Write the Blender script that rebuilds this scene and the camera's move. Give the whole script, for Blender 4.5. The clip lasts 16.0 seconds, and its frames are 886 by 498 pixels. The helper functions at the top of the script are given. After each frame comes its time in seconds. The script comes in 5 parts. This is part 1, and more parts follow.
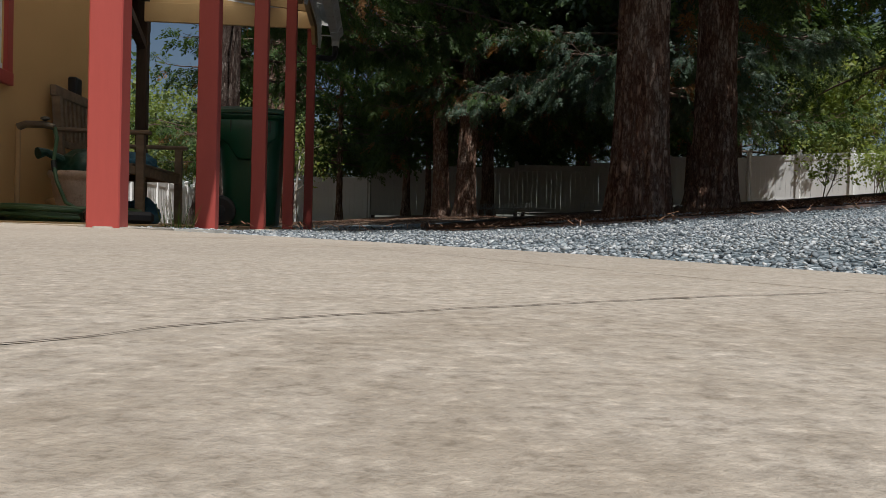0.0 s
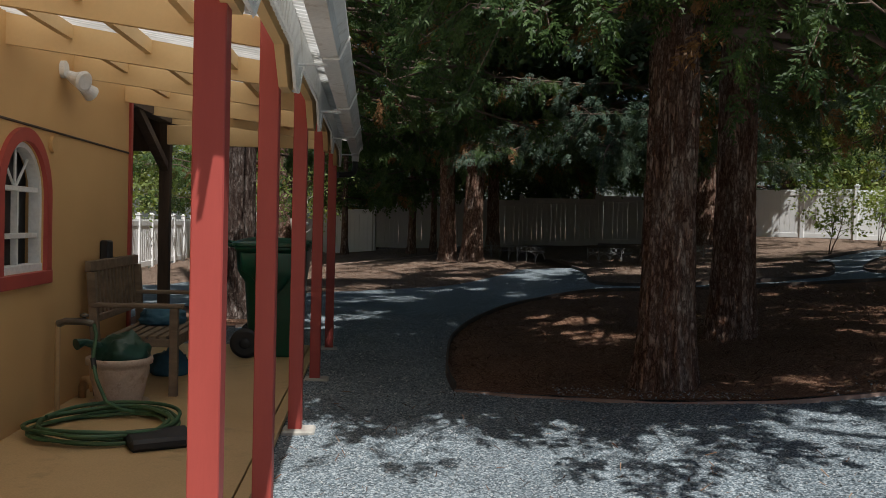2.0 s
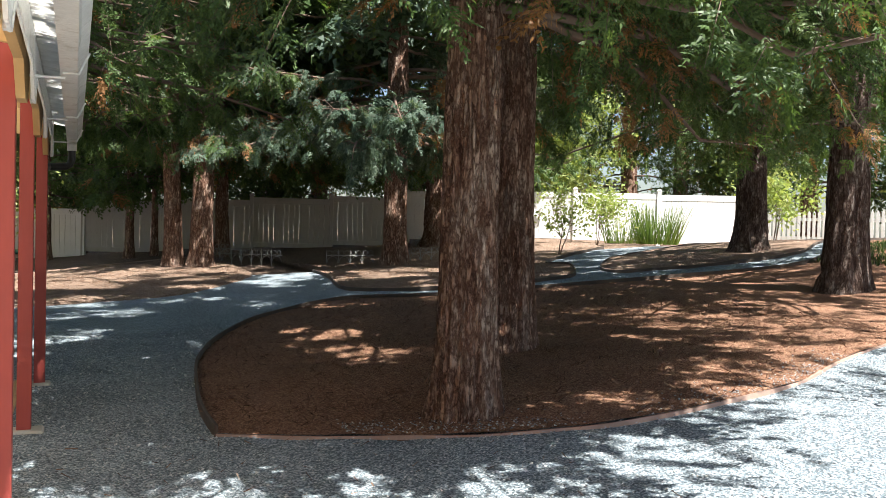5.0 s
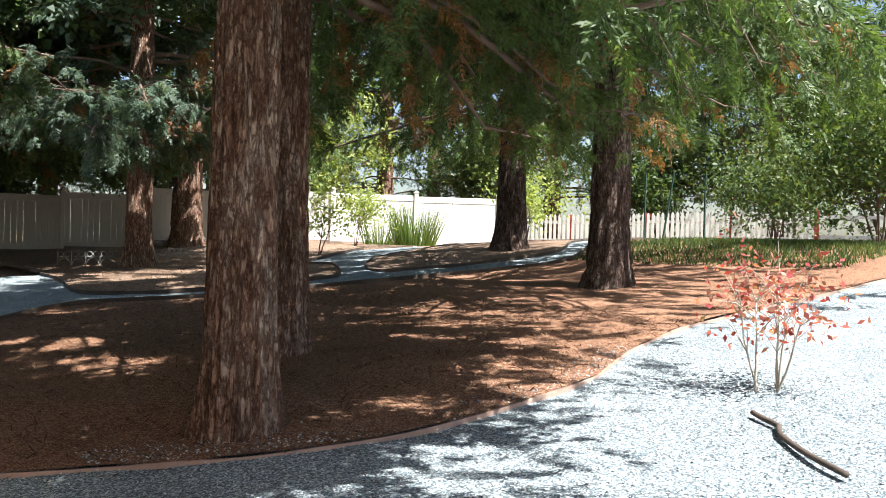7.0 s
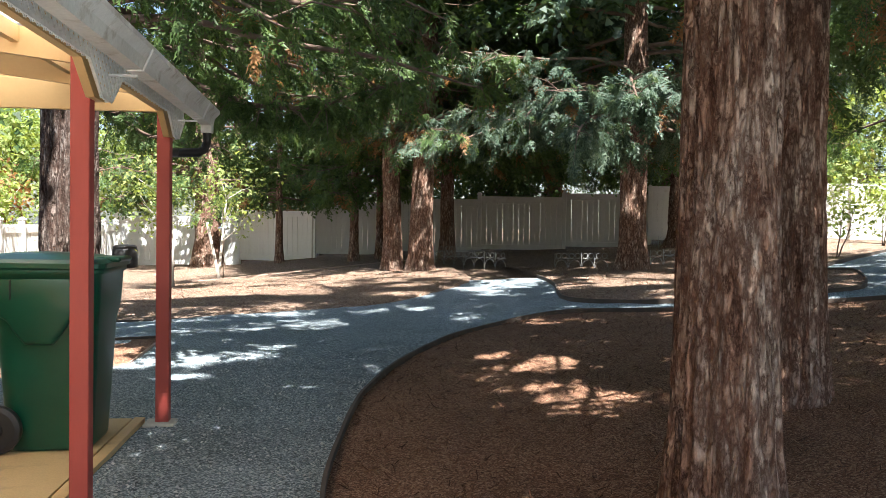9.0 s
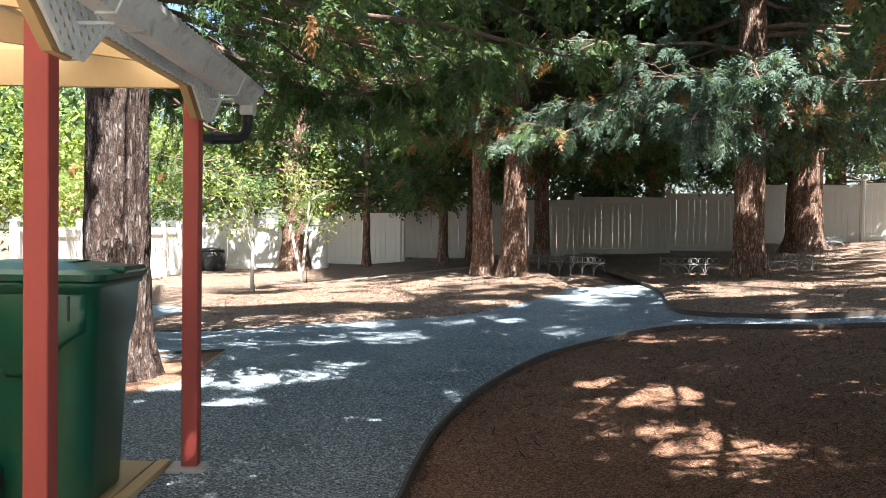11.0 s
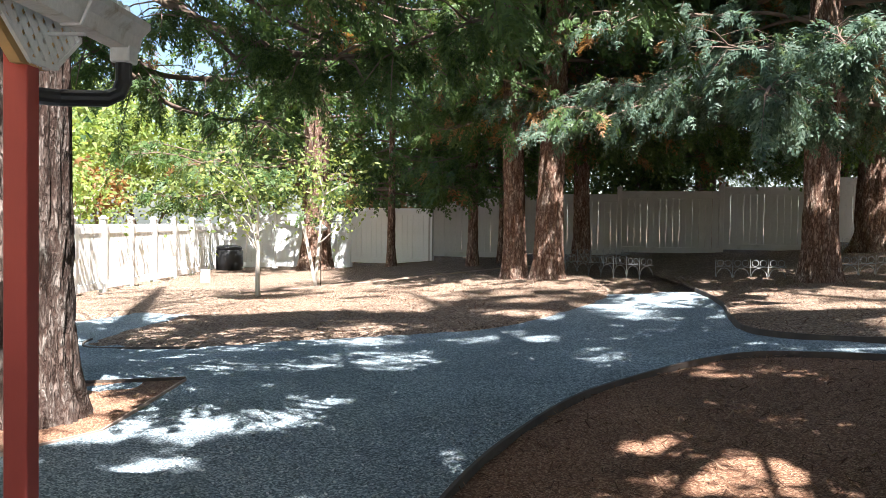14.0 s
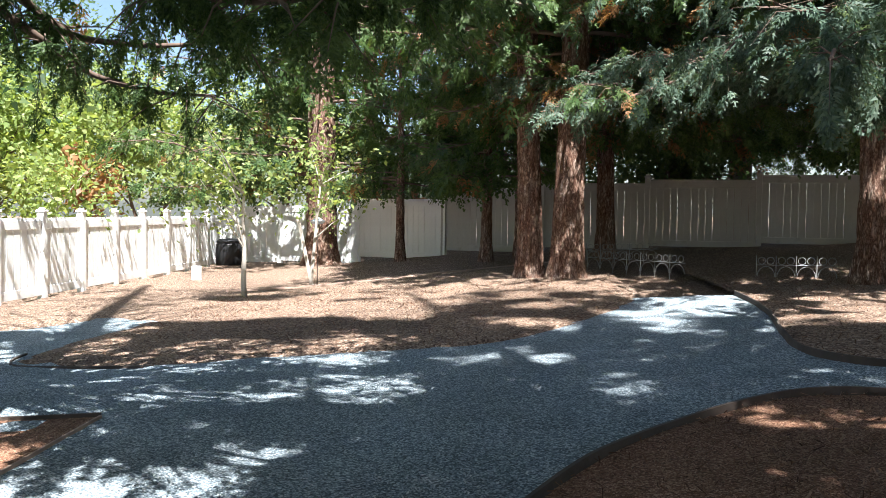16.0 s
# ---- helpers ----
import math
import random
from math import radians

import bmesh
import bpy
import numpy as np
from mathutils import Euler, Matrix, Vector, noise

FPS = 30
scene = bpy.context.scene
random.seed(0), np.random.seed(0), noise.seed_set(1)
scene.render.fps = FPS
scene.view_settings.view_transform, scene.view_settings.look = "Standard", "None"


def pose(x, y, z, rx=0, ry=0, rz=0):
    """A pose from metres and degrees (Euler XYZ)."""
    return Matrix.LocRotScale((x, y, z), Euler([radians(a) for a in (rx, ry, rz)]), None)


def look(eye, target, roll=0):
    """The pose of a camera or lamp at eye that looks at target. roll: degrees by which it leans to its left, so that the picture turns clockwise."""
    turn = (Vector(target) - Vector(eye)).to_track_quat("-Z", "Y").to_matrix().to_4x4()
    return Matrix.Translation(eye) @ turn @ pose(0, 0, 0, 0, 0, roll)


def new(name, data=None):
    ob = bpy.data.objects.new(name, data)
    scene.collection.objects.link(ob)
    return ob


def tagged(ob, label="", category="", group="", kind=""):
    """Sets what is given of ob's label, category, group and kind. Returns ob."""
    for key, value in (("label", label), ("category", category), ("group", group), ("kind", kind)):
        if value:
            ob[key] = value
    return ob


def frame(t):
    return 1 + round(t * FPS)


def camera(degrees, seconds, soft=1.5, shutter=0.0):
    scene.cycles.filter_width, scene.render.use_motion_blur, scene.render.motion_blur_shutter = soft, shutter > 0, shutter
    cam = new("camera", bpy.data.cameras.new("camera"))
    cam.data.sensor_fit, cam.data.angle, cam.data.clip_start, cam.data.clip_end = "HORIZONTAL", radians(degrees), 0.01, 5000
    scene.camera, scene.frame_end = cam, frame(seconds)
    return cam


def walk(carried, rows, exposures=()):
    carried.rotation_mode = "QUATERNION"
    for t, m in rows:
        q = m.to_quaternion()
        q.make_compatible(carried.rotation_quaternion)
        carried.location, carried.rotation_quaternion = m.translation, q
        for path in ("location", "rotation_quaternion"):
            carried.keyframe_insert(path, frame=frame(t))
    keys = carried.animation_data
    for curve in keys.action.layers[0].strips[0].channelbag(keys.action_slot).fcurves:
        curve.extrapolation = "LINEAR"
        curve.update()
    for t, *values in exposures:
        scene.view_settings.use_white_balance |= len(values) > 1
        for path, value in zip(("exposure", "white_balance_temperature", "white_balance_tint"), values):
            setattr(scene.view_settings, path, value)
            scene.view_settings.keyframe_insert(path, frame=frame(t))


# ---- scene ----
cam = camera(54.1, 16.0, soft=0.6)
LEAN = -0.35
PATH = [
    (0, (0.055, -0.84, 0.144), (0.214, 1.153, 0.101), 1.2),
    (0.5, (-0.005, -0.851, 0.358), (0.155, 1.142, 0.305), 1.4),
    (1, (-0.085, -0.867, 0.688), (0.077, 1.125, 0.632), 1.4),
    (1.5, (-0.167, -0.871, 1.143), (-0.005, 1.122, 1.084), 1.2),
    (2, (-0.212, -0.869, 1.474), (-0.048, 1.123, 1.414), 1.1),
    (2.5, (-0.221, -0.839, 1.519), (-0.055, 1.153, 1.459), 1.1),
    (3, (-0.22, -0.666, 1.52), (-0.022, 1.323, 1.461), 1.1),
    (3.5, (-0.223, -0.441, 1.516), (0.097, 1.533, 1.459), 1.1),
    (4, (-0.256, -0.213, 1.515), (0.206, 1.732, 1.461), 1.0),
    (4.5, (-0.323, 0.04, 1.5), (0.272, 1.949, 1.449), 1.0),
    (5, (-0.381, 0.302, 1.499), (0.401, 2.142, 1.451), 1.0),
    (5.2, (-0.394, 0.389, 1.494), (0.615, 2.116, 1.452), 1.0),
    (6.2, (-0.31, 0.78, 1.43), (1.10, 2.20, 1.395), 1.2),
    (7.3, (-0.109, 1.195, 1.371), (1.086, 2.798, 1.347), 1.3),
    (7.5, (-0.029, 1.313, 1.378), (1.119, 2.95, 1.352), 1.3),
    (8, (0.157, 1.596, 1.413), (1.018, 3.401, 1.374), 0.9),
    (8.5, (0.354, 1.948, 1.451), (0.777, 3.902, 1.401), 0.7),
    (9, (0.525, 2.334, 1.476), (0.769, 4.318, 1.423), 0.5),
    (9.5, (0.653, 2.716, 1.496), (0.752, 4.712, 1.442), 0.4),
    (9.7, (0.681, 2.856, 1.499), (0.727, 4.855, 1.447), 0.4),
    (11.8, (0.715, 3.969, 1.453), (0.722, 5.968, 1.405), 0.5),
    (12, (0.739, 4.081, 1.468), (0.729, 6.08, 1.416), 0.4),
    (12.5, (0.792, 4.361, 1.474), (0.765, 6.36, 1.419), 0.5),
    (13, (0.845, 4.663, 1.485), (0.807, 6.662, 1.427), 0.7),
    (13.5, (0.91, 5.018, 1.503), (0.858, 7.016, 1.443), 0.5),
    (14, (0.977, 5.382, 1.516), (0.909, 7.38, 1.455), 0.5),
    (14.5, (1.047, 5.782, 1.529), (0.965, 7.779, 1.465), 0.4),
    (15, (1.112, 6.175, 1.543), (1.017, 8.171, 1.473), 0.3),
    (15.5, (1.178, 6.575, 1.556), (1.067, 8.57, 1.48), 0.2),
    (16, (1.239, 6.97, 1.567), (1.111, 8.964, 1.482), 0.4),
]
EXPOSURES = [(0.0, -0.25, 6250, 10), (1.0, -0.1, 6250, 10), (1.6, -0.15, 6250, 10), (2.0, -0.05, 6250, 10), (2.5, 0.22, 6450, 10), (3.4, 0.82, 6450, 10), (4.0, 1.1, 6450, 10), (4.5, 1.35, 6450, 10), (5.0, 1.8, 6450, 10), (7.5, 1.9, 6450, 10), (8.0, 1.8, 6450, 10), (8.5, 2.05, 6400, 10), (9.0, 2.38, 6350, 10), (12.0, 2.5, 6150, 10), (14.0, 2.45, 6150, 10), (16.0, 2.13, 6100, 10)]
walk(cam, [(t, pose(0, 0, 0, 0, LEAN, 0) @ look(eye, target, roll)) for t, eye, target, roll in PATH], EXPOSURES)

# ---- light: high sun from behind the start, clear sky ----
SUN = Vector((0.16, -0.573, 1.0)).normalized()
world = bpy.data.worlds.new("world")
scene.world = world
world.use_nodes = True
wn = world.node_tree.nodes
sky = wn.new("ShaderNodeTexSky")
sky.sky_type = "NISHITA"
sky.sun_disc = False
sky.sun_elevation = math.asin(SUN.z)
sky.sun_rotation = math.atan2(SUN.x, SUN.y)
sky.air_density, sky.dust_density, sky.ozone_density = 1.0, 1.5, 0.8
wn["Background"].inputs["Strength"].default_value = 0.05
world.node_tree.links.new(sky.outputs[0], wn["Background"].inputs["Color"])
sun = new("sun", bpy.data.lights.new("sun", "SUN"))
sun.data.energy, sun.data.angle, sun.data.color = 5.0, radians(0.55), (1.0, 0.965, 0.91)
sun.matrix_world = look(SUN * 40, (0, 0, 0))

# ---- ground form ----
def soft(v, k):
    return v if v > 20 * k else k * math.log1p(math.exp(v / k))


def drive_top(x, y):
    return 0.127 + 0.005 * (y - 1.4)


def land(x, y):
    """The lie of the land: level by the house, rising to the far fence and to the east."""
    s = 1 / (1 + math.exp(-max(-60.0, min(60.0, (y - 16) / 1.6))))
    xs = soft(x - 0.5, 0.4) if x > -12 else 0.0
    xs = xs - soft(xs - 10.5, 1.0)
    far = soft(x - 8.5, 0.6) if x > -5 else 0.0
    far = far - soft(far - 4, 0.6)
    ys = soft(y - 10.5, 0.8) if y > -5 else 0.0
    ys = ys - soft(ys - 17, 0.8)
    w = 1 / (1 + math.exp(-max(-60.0, min(60.0, x + 1.2))))
    return 0.10 + 0.098 * xs * (1 - 0.6 * s) + 0.09 * far + 0.03 * ys * w


def height(x, y):
    """The land, dressed down to the driveway's edge."""
    d = max((x + 0.47) * 0.81 + (y - 1.37) * 0.586, (x - 0.42) * 0.92 + (y + 0.12) * 0.39)
    z = land(x, y)
    if d > 0.9 or y > 4:
        return z
    edge = drive_top(x, y) - 0.018
    if d < 0:
        return min(z, edge - 0.05 * min(1.0, -d / 0.1))
    u = d / 0.9
    return edge + (z - edge) * u * u * (3 - 2 * u)


# ---- building helpers ----
def mesh_of(bm, smooth=False):
    me = bpy.data.meshes.new("mesh")
    bm.to_mesh(me)
    bm.free()
    if smooth:
        me.shade_smooth()
    return me


def part(name, bm, material, parent=None, label="", smooth=False):
    """Links a bmesh as one mesh object, under its thing where one is given."""
    me = mesh_of(bm, smooth)
    me.materials.append(material)
    ob = new(name, me)
    if parent is not None:
        ob.parent = parent
    if label:
        tagged(ob, label)
    return ob


def empty(name, m=None):
    ob = new(name)
    ob.empty_display_size = 0.1
    if m is not None:
        ob.matrix_basis = m
    return ob


def box(bm, lo, hi, bevel=0.0, m=None):
    """Adds a block between two corners, with bevelled edges where wanted."""
    made = bmesh.ops.create_cube(bm, size=1.0)["verts"]
    lo, hi = Vector(lo), Vector(hi)
    for v in made:
        v.co = Vector((lo[i] + (v.co[i] + 0.5) * (hi[i] - lo[i]) for i in range(3)))
        if m is not None:
            v.co = m @ v.co
    if bevel:
        edges = list({e for v in made for e in v.link_edges})
        bmesh.ops.bevel(bm, geom=edges, offset=bevel, segments=1, affect="EDGES")
    return bm


def block(lo, hi, bevel=0.0, m=None):
    return box(bmesh.new(), lo, hi, bevel, m)


def tube(bm, path, radii, sides=10, cap=True):
    """Adds a round tube along a path, with a radius at each point."""
    path = [Vector(p) for p in path]
    rings = []
    side = None
    for i, p in enumerate(path):
        way = (path[min(i + 1, len(path) - 1)] - path[max(i - 1, 0)]).normalized()
        if side is None:
            side = way.orthogonal().normalized()
        side = (side - way * side.dot(way)).normalized()
        up = way.cross(side)
        r = radii[i] if isinstance(radii, (list, tuple)) else radii
        rings.append([bm.verts.new(p + r * (math.cos(a) * side + math.sin(a) * up)) for a in (2 * math.pi * k / sides for k in range(sides))])
    for a, b in zip(rings, rings[1:]):
        for k in range(sides):
            bm.faces.new((a[k], a[(k + 1) % sides], b[(k + 1) % sides], b[k]))
    if cap:
        bm.faces.new(rings[0][::-1])
        bm.faces.new(rings[-1])
    return bm


def lathe(bm, profile, sides=28, centre=(0, 0, 0)):
    """Adds a turned form from (radius, height) pairs."""
    c = Vector(centre)
    rings = []
    for r, z in profile:
        rings.append([bm.verts.new(c + Vector((r * math.cos(2 * math.pi * k / sides), r * math.sin(2 * math.pi * k / sides), z))) for k in range(sides)])
    for a, b in zip(rings, rings[1:]):
        for k in range(sides):
            bm.faces.new((a[k], a[(k + 1) % sides], b[(k + 1) % sides], b[k]))
    bm.faces.new(rings[0][::-1])
    bm.faces.new(rings[-1])
    return bm


def prism(bm, outline, axis, a, b):
    """Adds a plate: an outline in the two other axes, between a and b on the axis."""
    def at(u, v, w):
        return {"x": (w, u, v), "y": (u, w, v), "z": (u, v, w)}[axis]
    lo = [bm.verts.new(at(u, v, a)) for u, v in outline]
    hi = [bm.verts.new(at(u, v, b)) for u, v in outline]
    n = len(outline)
    for k in range(n):
        bm.faces.new((lo[k], lo[(k + 1) % n], hi[(k + 1) % n], hi[k]))
    bm.faces.new(lo[::-1])
    bm.faces.new(hi)
    bmesh.ops.recalc_face_normals(bm, faces=bm.faces)
    return bm


def cloud_mesh(name, template, corners, spots, material):
    """One mesh of many small pieces: a template (k x 3) whose faces have the given corners, set at each 4 x 4 of spots."""
    template = np.asarray(template, float)
    corners = np.asarray(corners, int)
    spots = np.asarray(spots, float)
    n, k = len(spots), len(template)
    co = np.einsum("nij,kj->nki", spots[:, :3, :3], template) + spots[:, None, :3, 3]
    f, c = corners.shape
    loops = (corners[None] + (np.arange(n) * k)[:, None, None]).reshape(-1)
    me = bpy.data.meshes.new(name)
    me.vertices.add(n * k)
    me.vertices.foreach_set("co", co.reshape(-1))
    me.loops.add(n * f * c)
    me.loops.foreach_set("vertex_index", loops.astype(np.int32))
    me.polygons.add(n * f)
    me.polygons.foreach_set("loop_start", (np.arange(n * f) * c).astype(np.int32))
    me.update(calc_edges=True)
    me.validate()
    me.materials.append(material)
    return me


# ---- materials ----
def shader(name):
    m = bpy.data.materials.new(name)
    m.use_nodes = True
    nt = m.node_tree
    b = nt.nodes["Principled BSDF"]
    return m, nt, b


def node(nt, kind, **values):
    n = nt.nodes.new("ShaderNode" + kind)
    for key, v in values.items():
        n.inputs[key.replace("_", " ")].default_value = v
    return n


def ramp(nt, fac, stops):
    r = nt.nodes.new("ShaderNodeValToRGB")
    e = r.color_ramp.elements
    while len(e) < len(stops):
        e.new(0.5)
    for el, (p, c) in zip(e, stops):
        el.position, el.color = p, (*c, 1)
    nt.links.new(fac, r.inputs["Fac"])
    return r.outputs["Color"]


def blend(nt, a, b, fac, how="MIX"):
    n = nt.nodes.new("ShaderNodeMix")
    n.data_type, n.blend_type = "RGBA", how
    for sock, v in ((n.inputs[6], a), (n.inputs[7], b), (n.inputs[0], fac)):
        if isinstance(v, bpy.types.NodeSocket):
            nt.links.new(v, sock)
        elif isinstance(v, (int, float)):
            sock.default_value = v
        else:
            sock.default_value = (*v, 1)
    return n.outputs[2]


def where(nt, scale=(1, 1, 1), kind="Object"):
    c = nt.nodes.new("ShaderNodeTexCoord")
    m = nt.nodes.new("ShaderNodeMapping")
    m.inputs["Scale"].default_value = scale
    nt.links.new(c.outputs[kind], m.inputs["Vector"])
    return m.outputs["Vector"]


def grain(nt, vec, scale, detail=4.0, rough=0.6):
    n = nt.nodes.new("ShaderNodeTexNoise")
    n.inputs["Scale"].default_value, n.inputs["Detail"].default_value, n.inputs["Roughness"].default_value = scale, detail, rough
    nt.links.new(vec, n.inputs["Vector"])
    return n.outputs["Fac"]


def relief(nt, b, fac, strength, distance):
    n = nt.nodes.new("ShaderNodeBump")
    n.inputs["Strength"].default_value, n.inputs["Distance"].default_value = strength, distance
    nt.links.new(fac, n.inputs["Height"])
    nt.links.new(n.outputs["Normal"], b.inputs["Normal"])


def plain(name, dark, light, big=1.2, fine=40.0, rough=0.7, bump=0.2, depth=0.004, stretch=(1, 1, 1), metal=0.0, stain=None, gloss=0.5, mottle=0.5):
    """Two-scale surface: broad patches between two colours, fine grain over them, grain relief, stains where wanted."""
    m, nt, b = shader(name)
    v = where(nt, stretch)
    broad = grain(nt, v, big)
    thin = grain(nt, v, fine, 6.0, 0.7)
    c = ramp(nt, broad, [(0.3, dark), (0.7, light)])
    c = blend(nt, c, ramp(nt, thin, [(0.3, (0.72, 0.72, 0.72)), (0.7, (1.12, 1.12, 1.12))]), mottle, "MULTIPLY")
    if stain:
        spots = ramp(nt, grain(nt, v, big * 3.1, 5.0, 0.7), [(0.55, (0, 0, 0)), (0.72, (1, 1, 1))])
        c = blend(nt, c, stain, spots)
    nt.links.new(c, b.inputs["Base Color"])
    b.inputs["Roughness"].default_value, b.inputs["Metallic"].default_value = rough, metal
    b.inputs["Specular IOR Level"].default_value = gloss
    relief(nt, b, thin, bump, depth)
    return m


RED = plain("red_paint", (0.35, 0.054, 0.042), (0.42, 0.073, 0.057), 2.0, 60, 0.55, 0.15, 0.002, (1, 1, 0.15), mottle=0.2)
TAN = plain("tan_paint", (0.62, 0.41, 0.185), (0.70, 0.48, 0.23), 1.3, 50, 0.65, 0.15, 0.003, mottle=0.15)
STUCCO = plain("stucco_paint", (0.59, 0.36, 0.145), (0.67, 0.42, 0.175), 0.8, 120, 0.85, 0.5, 0.004, mottle=0.3)
WHITE = plain("white_vinyl", (0.72, 0.72, 0.70), (0.82, 0.82, 0.80), 1.5, 30, 0.45, 0.1, 0.002, stain=(0.58, 0.56, 0.50))
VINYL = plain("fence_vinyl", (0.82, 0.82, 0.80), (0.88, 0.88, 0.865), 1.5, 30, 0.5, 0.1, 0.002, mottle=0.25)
# beige fence vinyl, with the shade of the back run put into its colour
SHADED_BEIGE = plain("shaded_beige_vinyl", (0.43, 0.405, 0.365), (0.50, 0.475, 0.43), 1.2, 30, 0.5, 0.1, 0.002, stain=(0.38, 0.35, 0.30), mottle=0.3)
GUTTER = plain("gutter_metal", (0.60, 0.58, 0.54), (0.78, 0.77, 0.74), 2.0, 45, 0.5, 0.15, 0.002, stain=(0.36, 0.31, 0.24))
PATIO = plain("sealed_concrete", (0.55, 0.372, 0.175), (0.645, 0.45, 0.225), 0.9, 90, 0.6, 0.3, 0.003, stain=(0.42, 0.29, 0.15))
DARKWOOD = plain("weathered_dark_wood", (0.05, 0.032, 0.022), (0.10, 0.065, 0.045), 2.5, 40, 0.8, 0.4, 0.004, (6, 6, 0.6))
BENCHWOOD = plain("grey_teak", (0.14, 0.095, 0.06), (0.24, 0.17, 0.11), 2.5, 60, 0.75, 0.4, 0.003, (1, 6, 6))
EDGING = plain("bender_board", (0.045, 0.034, 0.028), (0.12, 0.09, 0.07), 2.0, 50, 0.85, 0.4, 0.004)
PALE_EDGE = plain("pale_edging", (0.30, 0.20, 0.155), (0.44, 0.31, 0.25), 2.0, 50, 0.85, 0.4, 0.004)
PAD = plain("rough_footing_concrete", (0.40, 0.37, 0.32), (0.56, 0.53, 0.47), 3.0, 70, 0.9, 0.6, 0.006)
BLACK = plain("black_plastic", (0.012, 0.012, 0.013), (0.02, 0.02, 0.022), 3.0, 60, 0.45, 0.1, 0.002)
GREENBIN = plain("green_bin_plastic", (0.004, 0.062, 0.034), (0.006, 0.080, 0.044), 2.0, 180, 0.32, 0.08, 0.001)
HOSE = plain("green_rubber", (0.042, 0.10, 0.042), (0.07, 0.155, 0.07), 4.0, 60, 0.45, 0.1, 0.002)
IRON = plain("pale_wire", (0.24, 0.24, 0.235), (0.36, 0.36, 0.35), 4.0, 80, 0.5, 0.1, 0.001)


def ground_material(name, tones, fine, broad, bump, depth, cells=True):
    """Loose ground: a cell for each stone or chip, each with its own tone, over broad patches."""
    m, nt, b = shader(name)
    v = where(nt)
    vor = nt.nodes.new("ShaderNodeTexVoronoi")
    vor.inputs["Scale"].default_value = fine
    nt.links.new(v, vor.inputs["Vector"])
    sep = nt.nodes.new("ShaderNodeSeparateColor")
    nt.links.new(vor.outputs["Color"], sep.inputs["Color"])
    c = ramp(nt, sep.outputs["Red"], [(i / (len(tones) - 1), t) for i, t in enumerate(tones)])
    wide = ramp(nt, grain(nt, v, broad, 5.0), [(0.3, (0.72, 0.72, 0.72)), (0.7, (1.15, 1.15, 1.15))])
    c = blend(nt, c, wide, 0.85, "MULTIPLY")
    nt.links.new(c, b.inputs["Base Color"])
    b.inputs["Roughness"].default_value = 0.92
    b.inputs["Specular IOR Level"].default_value = 0.25
    relief(nt, b, vor.outputs["Distance"], bump, depth)
    return m


GRAVEL = ground_material("blue_grey_gravel", [(0.055, 0.068, 0.076), (0.115, 0.148, 0.168), (0.225, 0.27, 0.295), (0.50, 0.545, 0.565)], 105, 1.1, 0.7, 0.004)
MULCH = ground_material("needle_mulch", [(0.085, 0.040, 0.024), (0.155, 0.073, 0.043), (0.235, 0.122, 0.073), (0.42, 0.27, 0.18)], 120, 1.3, 0.8, 0.006)
DRY = ground_material("dry_litter", [(0.045, 0.026, 0.018), (0.14, 0.088, 0.060), (0.24, 0.16, 0.112), (0.44, 0.34, 0.26)], 60, 0.5, 0.8, 0.015)


def concrete_material():
    """Pale broomed concrete with open sand grains, blotches and faint stains."""
    m = plain("broom_concrete", (0.40, 0.35, 0.292), (0.485, 0.43, 0.36), 1.5, 170, 0.9, 0.6, 0.003, stain=(0.34, 0.29, 0.23), mottle=0.9)
    nt = m.node_tree
    b = next(n for n in nt.nodes if n.type == "BSDF_PRINCIPLED")
    base = b.inputs["Base Color"].links[0].from_socket
    v = where(nt)
    speck = ramp(nt, grain(nt, v, 210, 3.0, 0.7), [(0.3, (0.62, 0.6, 0.57)), (0.45, (0.92, 0.92, 0.92)), (0.58, (1.05, 1.05, 1.05)), (0.72, (1.4, 1.41, 1.43))])
    c = blend(nt, base, speck, 0.9, "MULTIPLY")
    patch = ramp(nt, grain(nt, v, 60, 4.0), [(0.35, (0.86, 0.84, 0.80)), (0.65, (1.10, 1.10, 1.10))])
    c = blend(nt, c, patch, 0.7, "MULTIPLY")
    nt.links.new(c, b.inputs["Base Color"])
    return m


CONCRETE = concrete_material()
PALE_SLAB = plain("pale_worn_concrete", (0.42, 0.35, 0.25), (0.52, 0.45, 0.34), 2.5, 120, 0.85, 0.5, 0.003, stain=(0.38, 0.30, 0.20), mottle=0.7)


